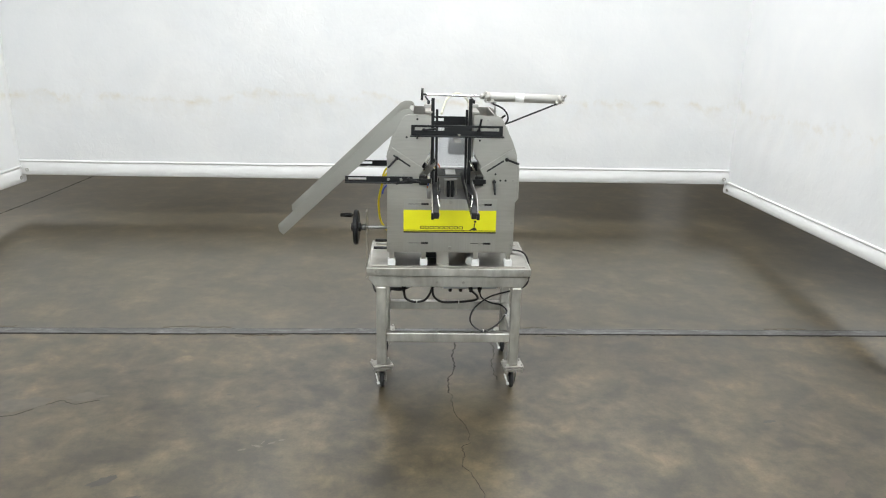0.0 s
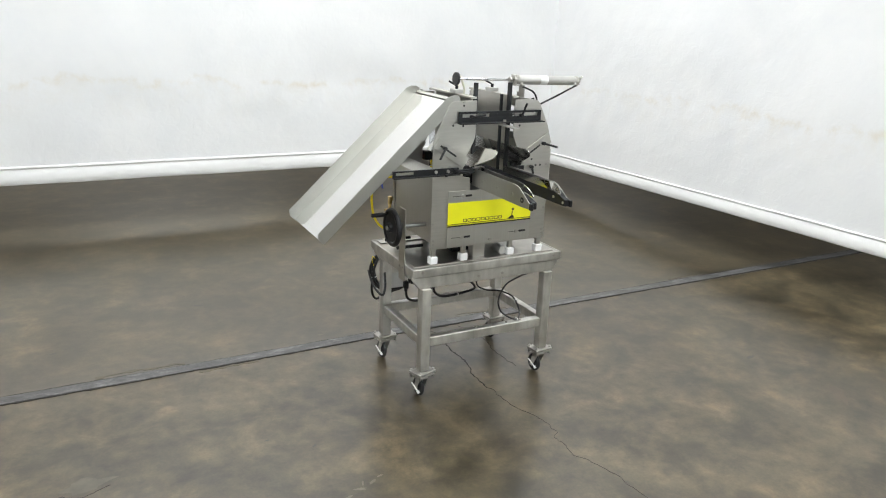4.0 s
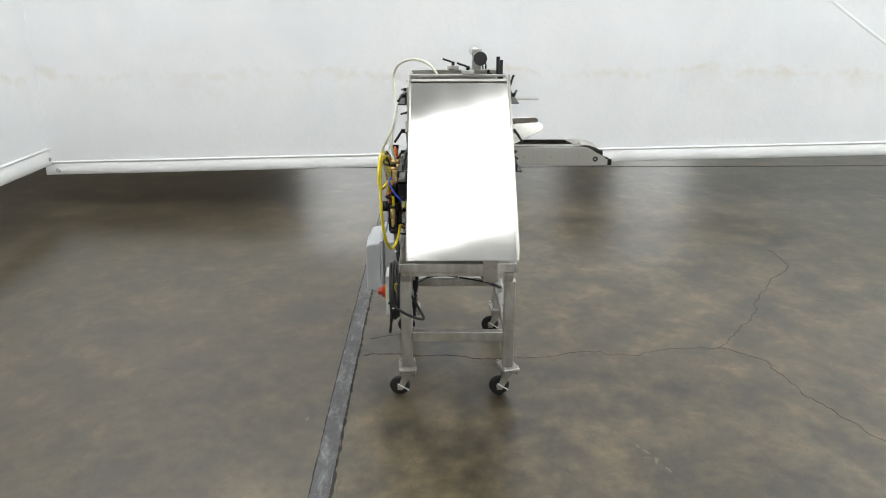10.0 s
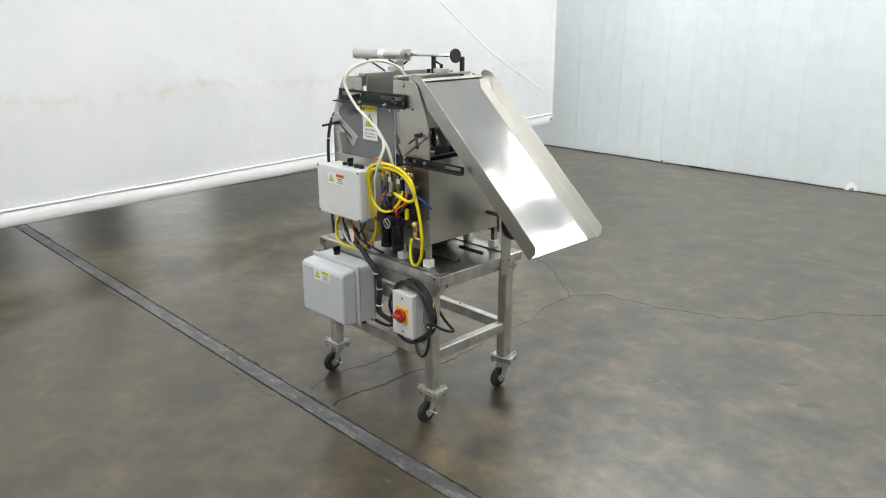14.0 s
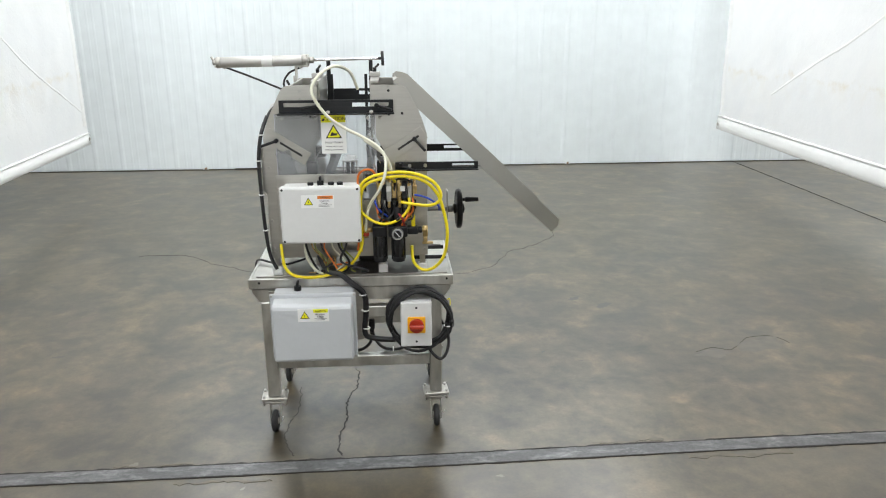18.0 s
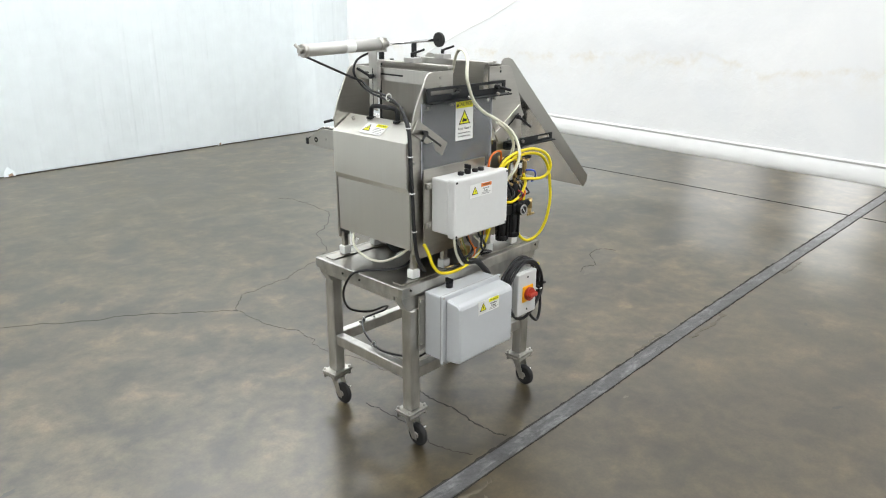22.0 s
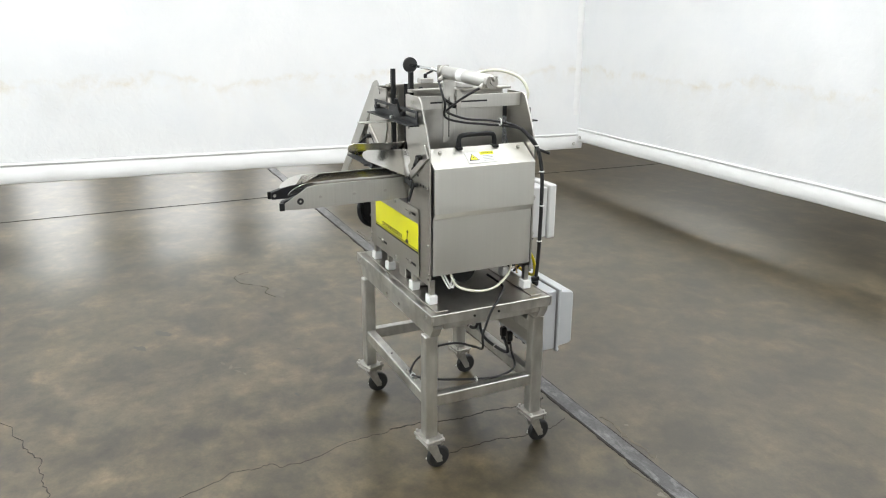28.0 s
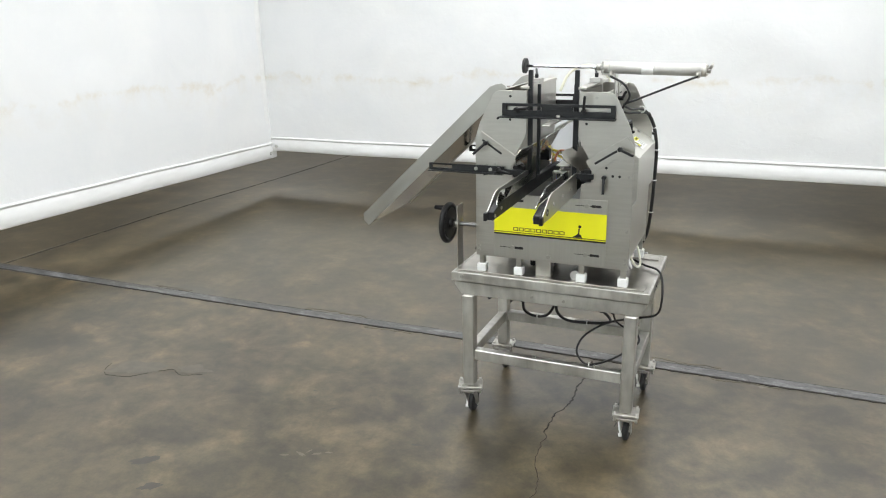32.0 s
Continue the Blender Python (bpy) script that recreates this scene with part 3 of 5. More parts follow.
floor_mark("floor_chip", -1.80, -0.33, 0.13, 0.070, 0.1, CHIP, "chipped tan patch in the concrete floor")
for x, y, rx, ry, turn in ((-1.43, -1.05, 0.085, 0.040, 0.75), (-1.27, -1.17, 0.070, 0.030, 0.7), (-0.93, -0.42, 0.022, 0.010, 0.7), (-1.10, -0.30, 0.018, 0.009, 0.2), (1.55, -0.55, 0.05, 0.020, 0.2), (-1.1, 1.35, 0.05, 0.014, -0.5), (-1.9, 0.95, 0.035, 0.014, 0.3), (0.75, -2.2, 0.05, 0.025, 1.0), (-0.45, -0.55, 0.030, 0.012, 0.2), (-2.73, -3.46, 0.05, 0.02, 0.1)):
    floor_mark("floor_stain", x, y, rx, ry, turn, STAIN, "dark stain on the concrete floor")


floor_mark("rust_smear", 1.62, -1.05, 0.16, 0.05, 0.9, RUSTY, "faint reddish smear on the concrete floor")


CLOTH = {}


def curtain(name, p0, p1, b0, b1, seed, label, hem=0.146):
    """A hanging tarpaulin from p0 to p1 with soft wrinkles, its hem with a pipe in it, bottom heights b0 and b1."""
    p0, p1 = Vector((*p0, 0)), Vector((*p1, 0))
    length = (p1 - p0).length
    d = (p1 - p0).normalized()
    nrm = Vector((-d.y, d.x, 0))
    nu, nv = int(length / 0.055), 84

    def foot(s):
        return b0 + (b1 - b0) * s / length + hem - 0.008

    def surface(s, z, proud=0.0):
        """A point of the cloth, s along it and z up, moved proud towards the bay."""
        v = max(0.0, (z - foot(s)) / (4.5 - foot(s)))
        sway = 0.030 * noise.noise((s * 0.55, z * 0.35, seed)) * min(1, v * 4 + 0.15)
        wr = 0.011 * noise.noise((s * 2.0 + z * 1.3, z * 1.9 - s * 0.8, seed + 3)) + 0.0045 * noise.noise((s * 6 - z * 3.5, z * 6.5, seed + 7))
        wr += 0.014 * noise.noise((s * 1.5, z * 0.22, seed + 11)) + 0.007 * max(0.0, 1 - v * 3.2) * noise.noise((s * 5.5 - z * 1.5, z * 1.2, seed + 13))
        return p0 + d * s + nrm * (sway + wr * min(1, v * 8 + 0.1) - proud) + Vector((0, 0, z))

    verts, faces = [], []
    for j in range(nv + 1):
        v = (j / nv) ** 1.25
        for i in range(nu + 1):
            s = i / nu * length
            verts.append(surface(s, foot(s) + (4.5 - foot(s)) * v))
    for j in range(nv):
        for i in range(nu):
            a = j * (nu + 1) + i
            faces.append((a, a + 1, a + nu + 2, a + nu + 1))
    me = bpy.data.meshes.new(name)
    me.from_pydata(verts, [], faces)
    me.polygons.foreach_set("use_smooth", [True] * len(faces))
    me.materials.append(TARP)
    ob = tagged(new(name, me), label, "curtain", kind="structure")
    # hem: stitched band over a pipe, slightly bellied
    bm = bmesh.new()
    prof = [(0.000, 0.146), (-0.008, 0.146), (-0.015, 0.141), (-0.016, 0.134), (-0.012, 0.128), (-0.003, 0.125), (-0.005, 0.118), (-0.014, 0.104), (-0.019, 0.05), (-0.017, 0.010), (-0.011, 0.002),
            (0.0, 0.0), (0.012, 0.002), (0.018, 0.02), (0.016, 0.10), (0.006, 0.146)]
    prof = [(o, z * hem / 0.146) for o, z in prof]
    rows = []
    for i in range(nu // 2 + 1):
        u = i / (nu // 2)
        s = u * length
        zb = b0 + (b1 - b0) * u + 0.004 * noise.noise((s * 1.5, seed, 4.0))
        sway = 0.030 * noise.noise((s * 0.55, zb * 0.35, seed)) * 0.15
        rows.append([bm.verts.new(p0 + d * s + nrm * (o + sway + 0.003 * noise.noise((s * 5, z * 9, seed))) + Vector((0, 0, zb + z))) for o, z in prof])
    for a, c in zip(rows, rows[1:]):
        for k in range(len(prof)):
            k2 = (k + 1) % len(prof)
            bm.faces.new((a[k], a[k2], c[k2], c[k])).smooth = True
    bm.faces.new(rows[0][::-1])
    bm.faces.new(rows[-1])
    bmesh.ops.recalc_face_normals(bm, faces=bm.faces[:])
    part("hem", bm, TARPHEM, ob, "stitched white hem with a pipe in it")
    CLOTH[ob] = surface
    return ob


cn = curtain("curtain_north", (-4.02, 3.43), (2.94, 3.43), 0.375, 0.375, 1.0, "white water-stained tarpaulin curtain hung clear of the floor")
ce = curtain("curtain_east", (2.90, 3.47), (2.90, -4.74), 0.285, 0.470, 21.0, "white wrinkled tarpaulin curtain with a diagonal seam", 0.118)
cw = curtain("curtain_west", (-3.97, -5.35), (-3.97, 3.47), 0.455, 0.300, 47.0, "white stained tarpaulin curtain with a diagonal seam", 0.165)


def band(name, parent, pts, half, proud, label):
    """A sewn band that follows the cloth, through points (s along the cloth, z up)."""
    path = smooth_path([(a, c, 0) for a, c in pts], 60)
    bm = bmesh.new()
    rows = []
    for i, p in enumerate(path):
        t = (path[min(i + 1, len(path) - 1)] - path[max(0, i - 1)]).normalized()
        w = half * (1 + 0.35 * noise.noise((i * 0.23, half * 90, 2.0)))
        rows.append([bm.verts.new(CLOTH[parent](p.x - t.y * w * f, p.y + t.x * w * f, o * proud)) for f, o in ((-1, -0.6), (-0.75, 0.9), (0, 1.0), (0.75, 0.9), (1, -0.6))])
    for a, c in zip(rows, rows[1:]):
        for k in range(4):
            bm.faces.new((a[k], a[k + 1], c[k + 1], c[k])).smooth = True
    bmesh.ops.recalc_face_normals(bm, faces=bm.faces[:])
    part(name, bm, TARPHEM, parent, label)


# diagonal seams, and the borders at the free ends
band("seam", ce, [(8.17, 0.78), (7.19, 1.28), (6.35, 1.82), (5.07, 2.65), (3.87, 3.45)], 0.013, 0.0025, "raised diagonal seam in the cloth")
band("seam", cw, [(1.15, 0.95), (1.82, 1.27), (2.60, 1.62), (4.15, 2.50), (5.55, 3.40)], 0.013, 0.0025, "raised diagonal seam in the cloth")
for parent, a in ((ce, 8.15), (cw, 0.06), (cw, 8.74)):
    band("border", parent, [(a, 0.66), (a + 0.004, 1.6), (a - 0.004, 3.0), (a, 4.46)], 0.040, 0.004, "stitched upright border of the cloth")
for parent, p in ((cn, (-3.90, 3.402, 0.43)), (cn, (2.85, 3.402, 0.43)), (ce, (2.872, -4.69, 0.53)), (cw, (-3.942, -5.30, 0.52)), (cw, (-3.942, 3.36, 0.36)), (ce, (2.872, 3.36, 0.33))):
    part("eyelet", ring(p, "y" if parent is cn else "x", 0.014, 0.004, 16, 6), ZINC, parent, "zinc eyelet in the hem")


def ribbed_wall():
    bm = bmesh.new()
    x, row = -16.0, []
    while x < 16:
        for dx, dy in ((0, 0), (0.020, 0.005), (0.045, 0.005), (0.065, 0), (0.150, 0), (0.157, 0.0012), (0.170, 0.0012), (0.177, 0), (0.217, 0), (0.224, 0.0012), (0.237, 0.0012), (0.244, 0)):
            row.append((x + dx, dy))
        x += 0.305
    lo = [bm.verts.new((x, -5.74 + y, 0.012)) for x, y in row]
    hi = [bm.verts.new((x, -5.74 + y, 5.4)) for x, y in row]
    for i in range(len(row) - 1):
        bm.faces.new((lo[i + 1], lo[i], hi[i], hi[i + 1]))
    return bm


ws = solid("wall_south", box(-16, 16, -5.90, -5.75, 0, 5.4, 0), WALLP, "white painted ribbed sheet metal wall with scuffs", "wall", kind="structure")
part("cladding", ribbed_wall(), WALLP, ws, "white ribbed sheet metal cladding")
part("base_gap", box(-16, 16, -5.745, -5.725, 0.0, 0.006, 0), STAIN, ws, "dark gap at the foot of the wall")
for x, w, turn in ((-0.07, 0.11, 14), (2.0, 0.07, -10), (-2.3, 0.06, 9)):
    part("bent_flap", moved(prism([(-w / 2, 0.004), (w / 2, 0.004), (w * 0.36, 0.060), (w * 0.05, 0.095), (-w * 0.42, 0.050)], "y", -0.0015, 0.0015, 0.0005), pose(x, -5.712, 0.002, turn, 0, turn * 0.4)), WALLP, ws, "bent torn foot of the cladding")
    part("rust_spot", moved(prism([(-w * 0.30, 0.006), (w * 0.16, 0.004), (w * 0.10, 0.024), (-w * 0.22, 0.034)], "y", -0.0030, -0.0018, 0), pose(x, -5.700, 0.004, turn, 0, turn * 0.4)), RUST, ws, "rust on the bent sheet")
part("open_seam", box(1.34, 1.66, -5.722, -5.718, 0.0, 0.016, 0), CRACK, ws, "dark open seam at the foot of the wall")
# unseen hall walls and roof, added to close the space the floor reflects
solid("hall_wall_north", box(-16, 16, 15.8, 16, 0, 5.6, 0), OUTER, kind="structure")
solid("hall_wall_east", box(15.8, 16, -5.75, 15.8, 0, 5.6, 0), OUTER, kind="structure")
solid("hall_wall_west", box(-16, -15.8, -5.75, 15.8, 0, 5.6, 0), OUTER, kind="structure")
solid("hall_roof", box(-16, 16, -5.9, 16, 5.6, 5.7, 0), ROOF, kind="structure")
solid("ceiling", box(-4.15, 3.1, -5.73, 3.62, 4.62, 4.68, 0), CEIL, kind="structure")

# ---- the cart ----
cart = thing("steel_cart", (0, 0, 0), "worn stainless steel machine cart on four swivel casters", "cart")
tray = part("tray", box(-0.398, 0.398, -0.243, 0.243, 0.646, 0.6620, 0), TRAY, cart, "scuffed tray of dull sheet metal")
for nm, b in (("rim", box(-0.407, 0.402, -0.252, -0.242, 0.625, 0.6645, 0.002)), ("rim", box(-0.407, 0.402, 0.242, 0.252, 0.625, 0.6645, 0.002)),
              ("rim", box(-0.407, -0.397, -0.2418, 0.2418, 0.625, 0.6640, 0.002)), ("rim", box(0.392, 0.402, -0.2418, 0.2418, 0.625, 0.6640, 0.002))):
    part(nm, b, CART, cart)
for y0, y1, s in ((-0.252, -0.200, -1), (0.200, 0.252, 1)):
    part("apron", prism([(-0.397, 0.620), (0.392, 0.620), (0.392, 0.606), (0.366, 0.566), (-0.368, 0.566), (-0.397, 0.606)], "y", y0 + (0.011 if s < 0 else 0.003), y1 - (0.003 if s < 0 else 0.011), 0.002), CART, cart, "folded channel with cut corners")
for x0, x1 in ((-0.400, -0.355), (0.352, 0.396)):
    part("apron", box(x0, x1, -0.1985, 0.1985, 0.604, 0.6245, 0.002), CART, cart)
for y in (-0.198, 0.198):
    part("skid_rail", box(-0.385, 0.375, y - 0.024, y + 0.024, 0.6624, 0.6670, 0.001), TRAY, cart, "dark flat rail on the tray")
LEGS = [(-0.335, -0.23), (0.335, -0.23), (-0.335, 0.225), (0.335, 0.225)]


def square_tube(x, y, z0, z1, w):
    return box(x - w, x + w, y - w, y + w, z0, z1, 0.004)


for x, y in LEGS:
    part("leg", square_tube(x, y, 0.150, 0.5655, 0.0245), CART, cart)
for y, z in ((-0.23, 0.297), (0.225, 0.297), (0.225, 0.512)):
    part("stretcher", box(-0.310, 0.310, y - 0.019, y + 0.019, z - 0.023, z + 0.023, 0.003), CART, cart)
for x in (-0.335, 0.335):
    part("stretcher", box(x - 0.019, x + 0.019, -0.205, 0.200, 0.274, 0.320, 0.003), CART, cart)
bolts([(-0.06, -0.2415, 0.590), (0.07, -0.2415, 0.590), (-0.36, -0.2525, 0.648), (0.36, -0.2525, 0.648)], (0, -1, 0), 0.007, 0.005, cart)
bolts([(0.12, -0.23, 0.320), (-0.05, -0.23, 0.320), (0.2, -0.23, 0.320)], (0, 0, 1), 0.006, 0.008, cart)
bolts([(0.4025, -0.08, 0.640), (0.4025, 0.02, 0.640)], (1, 0, 0), 0.005, 0.003, cart, BLACK)
bolts([(-0.38, 0.2525, 0.650), (0.36, 0.2525, 0.650)], (0, 1, 0), 0.005, 0.003, cart, BLACK)


def caster(x, y, turn):
    root = part("caster", join(moved(box(-0.052, 0.052, -0.040, 0.040, 0.138, 0.1495, 0.002), pose(x, y, 0, 0, 0, turn)),
                               moved(box(-0.046, 0.046, -0.036, 0.036, 0.124, 0.132, 0.002), pose(x, y, 0, 0, 0, turn)),
                               rod((x, y, 0.112), (x, y, 0.140), 0.022, 20)), ZINC, cart, "zinc swivel caster with a brake pedal")
    for sx, sy in ((-1, -1), (1, -1), (-1, 1), (1, 1)):
        p = pose(x, y, 0, 0, 0, turn) @ Vector((sx * 0.042, sy * 0.030, 0))
        part("nut", rod((p.x, p.y, 0.118), (p.x, p.y, 0.160), 0.006, 6), ZINC, root)
    wy = y + 0.036
    part("fork", join(prism([(y - 0.022, 0.1145), (y + 0.022, 0.1145), (wy + 0.012, 0.032), (wy - 0.012, 0.032)], "x", x - 0.022, x - 0.019),
                      prism([(y - 0.022, 0.1145), (y + 0.022, 0.1145), (wy + 0.012, 0.032), (wy - 0.012, 0.032)], "x", x + 0.019, x + 0.022),
                      box(x - 0.022, x + 0.022, y - 0.022, y + 0.022, 0.110, 0.116)), ZINC, root)
    part("tyre", join(ring((x, wy, 0.047), "x", 0.035, 0.012, 36, 12), rod((x - 0.0115, wy, 0.047), (x + 0.0115, wy, 0.047), 0.040, 36)), RUBBER, root, "black rubber tyre")
    part("hub", rod((x - 0.016, wy, 0.047), (x + 0.016, wy, 0.047), 0.013, 20), ZINC, root)
    part("brake_pedal", join(moved(box(-0.004, 0.004, -0.032, 0.02, 0, 0.004, 0.001), pose(x - 0.028, wy - 0.005, 0.055, 38, 0, 20)),
                             moved(box(-0.008, 0.008, -0.044, -0.030, 0, 0.005, 0.001), pose(x - 0.028, wy - 0.005, 0.055, 38, 0, 20))), WHITEP, root, "pale steel brake pedal")


for (x, y), turn in zip(LEGS, (18, 6, 4, 3)):
    caster(x, y, turn)
# upright plate that carries the crank shaft
part("bracket", box(-0.414, -0.409, -0.168, -0.108, 0.585, 0.925, 0.001), STEEL, cart, "upright stainless bracket for the crank shaft")
bolts([(-0.4145, -0.155, 0.648), (-0.4145, -0.122, 0.648)], (-1, 0, 0), 0.006, 0.004, cart)

# ---- the packaging machine ----
mach = thing("carton_sealing_machine", (0, 0, 0.660), "stainless carton sealing machine with yellow front panel on the cart", "packaging machine")

PLATE = [(-0.308, 0.738), (-0.308, 1.222), (-0.288, 1.285), (-0.238, 1.385), (-0.226, 1.400), (-0.208, 1.406), (-0.100, 1.406), (-0.100, 1.245), (-0.118, 1.205), (-0.155, 1.140),
         (-0.155, 1.070), (-0.118, 1.062), (-0.112, 0.965), (0.112, 0.965), (0.118, 1.062), (0.155, 1.070), (0.155, 1.140), (0.118, 1.205), (0.100, 1.245), (0.100, 1.406),
         (0.208, 1.406), (0.226, 1.400), (0.238, 1.385), (0.288, 1.285), (0.310, 1.222), (0.310, 0.738)]
front = part("side_plate", prism(PLATE, "y", -0.216, -0.209, 0.0008), STEEL, mach, "front side plate of brushed stainless steel")
back = part("side_plate", prism(PLATE, "y", 0.203, 0.210, 0.0008), STEEL, mach, "rear side plate of brushed stainless steel")
HOLES = [(-0.165, 1.385), (-0.165, 1.325), (-0.215, 1.30), (-0.165, 1.297), (0.13, 1.29), (0.21, 1.13), (0.235, 1.10), (0.26, 1.10), (0.295, 1.10), (-0.262, 1.115), (-0.225, 1.12), (0.165, 1.355), (-0.20, 1.14)]
for parent, y, s in ((front, -0.2162, -1), (back, 0.2102, 1)):
    bolts([(x, y, z) for x, z in HOLES[:8]], (0, s, 0), 0.0055, 0.0006, parent, INK, "hole")
    bolts([(x, y, z) for x, z in HOLES[8:]] + [(-0.295, y, 0.78), (-0.295, y, 0.762), (0.298, y, 0.78), (0.298, y, 0.762), (-0.30, y, 0.86), (0.298, y, 0.89), (-0.165, y, 1.41 - 0.01), (0.165, y, 1.385)],
          (0, s, 0), 0.006, 0.005, parent)

# feet: posts with white blocks
for y in (-0.200, 0.196):
    for x in (-0.286, -0.128, 0.128, 0.290):
        part("post", box(x - 0.011, x + 0.011, y - 0.009, y + 0.009, 0.695, 0.780 if abs(x) < 0.2 else 0.760, 0.001), STEEL, mach)
        part("foot_block", box(x - 0.019, x + 0.019, y - 0.017, y + 0.017, 0.6674, 0.702, 0.003), WHITEP, mach, "white plastic foot block")

# front panel with the yellow band
panel = part("front_panel", box(-0.228, 0.222, -0.2215, -0.2185, 0.746, 1.006, 0.0008), STEELX, mach, "removable stainless front panel")
part("yellow_band", box(-0.2275, 0.2215, -0.2227, -0.2218, 0.838, 0.952, 0.0002), YELLOW, panel, "yellow vinyl band")
part("stripe", box(-0.2275, 0.2215, -0.2234, -0.2228, 0.8385, 0.8455, 0), INK, panel, "black stripe")
part("stripe", box(-0.2275, 0.2215, -0.2234, -0.2228, 0.8495, 0.8525, 0), INK, panel, "thin black stripe")
for k in range(9):
    x = -0.147 + 0.0235 * k
    part("mark", join(box(x, x + 0.020, -0.2234, -0.2228, 0.8580, 0.8605, 0), box(x, x + 0.020, -0.2234, -0.2228, 0.8700, 0.8725, 0), box(x, x + 0.003, -0.2234, -0.2228, 0.8605, 0.8700, 0), box(x + 0.017, x + 0.020, -0.2234, -0.2228, 0.8605, 0.8700, 0)), INK, panel, "plain black bar of the maker's mark")
part("emblem", join(prism([(0.092, 0.8535), (0.129, 0.8535), (0.127, 0.863), (0.118, 0.868), (0.121, 0.889), (0.115, 0.889), (0.113, 0.868)], "y", -0.2234, -0.2228, 0),
                    rod((0.120, -0.2234, 0.897), (0.120, -0.2228, 0.897), 0.0062, 18)), INK, panel, "plain black emblem")
for z in (0.981, 0.786):
    for x0, x1 in ((-0.205, -0.105), (0.10, 0.20)):
        part("slot", join(box(x0, x1, -0.2219, -0.2217, z - 0.0012, z + 0.0012, 0), box(x0 + 0.062, x0 + 0.098, -0.2221, -0.2217, z - 0.005, z + 0.005, 0)), INK, panel, "dark adjusting slot")
    bolts([(-0.15, -0.2217, z), (0.145, -0.2217, z)], (0, -1, 0), 0.0095, 0.006, panel)
bolts([(0.0, -0.2217, 0.992), (0.0, -0.2217, 0.762)], (0, -1, 0), 0.009, 0.007, panel)

# inside: bed, end panels, motor
part("bed_plate", box(-0.29, 0.29, -0.205, 0.200, 0.966, 0.971, 0), DARKST, mach)
part("end_panel", sheet([(-0.296, 0.765), (-0.296, 1.060), (-0.258, 1.095)], "y", -0.203, 0.198), STEELX, mach, "stainless end panel under the chute")
part("gear_motor", join(rod((-0.02, -0.02, 0.74), (0.19, -0.02, 0.74), 0.052, 24), box(-0.12, -0.02, -0.075, 0.035, 0.665, 0.80, 0.006)), BLACKM, mach, "dark motor under the machine")
part("drive_box", box(-0.065, 0.0, -0.185, -0.135, 0.662, 0.76, 0.003), STEEL, mach)
part("drive_cap", rod((0.10, -0.19, 0.685), (0.10, -0.12, 0.685), 0.021, 20), ALU, mach)

# hopper walls and cross bars
for x, s in ((-0.098, -1), (0.095, 1)):
    part("hopper_wall", box(x - 0.0025, x + 0.0025, -0.170, 0.185, 1.195, 1.422, 0.0008), STEEL, mach, "satin steel hopper wall")
    part("top_rail", box(x - 0.016 + s * 0.014, x + 0.016 + s * 0.014, -0.206, 0.205, 1.412, 1.4215, 0.001), STEEL, mach)
part("cross_bar", box(0.198, 0.204, -0.206, 0.201, 1.358, 1.405, 0.0008), STEELX, mach, "slotted stainless cross bar")
part("slot", box(0.2042, 0.2046, -0.165, 0.06, 1.379, 1.385, 0), INK, mach)
part("hopper_back", box(0.1005, 0.1035, -0.168, 0.183, 1.20, 1.400, 0), STEELX, mach)


def lever(place, out, swing, parent, k=1.0, stud=None):
    """A black clamping lever: hub on a stud along 'out', handle along 'swing'."""
    p, o, s = Vector(place), Vector(out).normalized(), Vector(swing).normalized()
    bm = join(rod(p, p + o * 0.020 * k, 0.0085 * k, 14), tube([p + o * 0.014 * k, p + o * 0.020 * k + s * 0.016 * k, p + o * 0.024 * k + s * 0.036 * k, p + o * 0.030 * k + s * 0.058 * k], 0.0052 * k, 8, 4))
    return part("clamp_lever", bm, BLACK, parent, "black clamping lever")


for x, y in ((-0.112, -0.045), (0.112, 0.015)):
    part("clamp_block", box(x - 0.022, x + 0.022, y - 0.026, y + 0.026, 1.4222, 1.440, 0.002), ALU, mach)
    lever((x, y, 1.440), (0, 0, 1), (-0.30, 0.92, 0.10), mach, 0.85)

# guide rods and slotted guide bars, front and rear
for x in (-0.093, 0.084):
    part("guide_rod", box(x - 0.008, x + 0.008, -0.196, -0.180, 1.075, 1.481, 0.001), BLACKM, mach, "upright square black guide rod")
for x in (-0.072, 0.070):
    part("guide_strip", box(x - 0.006, x + 0.006, -0.150, -0.138, 1.075, 1.425, 0.001), BLACKM, mach)


def slotted_bar(x0, x1, y, z0, z1, s, name="slotted_bar"):
    """A black angle bar: upright web with two slots, flange reaching out."""
    w = (x1 - x0)
    zc = (z0 + z1) / 2 + 0.006
    xs = [x0 + w * f for f in (0.04, 0.36, 0.64, 0.96)]
    h = 0.0075
    bm = join(box(x0, x1, y, y + s * 0.005, z0, zc - h, 0.0005) if s > 0 else box(x0, x1, y - 0.005, y, z0, zc - h, 0.0005))
    a, c = (y, y + 0.005) if s > 0 else (y - 0.005, y)
    for b in (box(x0, x1, a, c, zc + h, z1, 0.0005), box(x0, xs[0], a, c, zc - h, zc + h, 0.0003), box(xs[1], xs[2], a, c, zc - h, zc + h, 0.0003), box(xs[3], x1, a, c, zc - h, zc + h, 0.0003),
              box(x0 - 0.004, x1 + 0.004, min(y, y + s * 0.036), max(y, y + s * 0.036), z0 - 0.005, z0 - 0.0002, 0.0005)):
        bm = join(bm, b)
    return part(name, bm, BLACKM, mach, "black slotted angle bar")


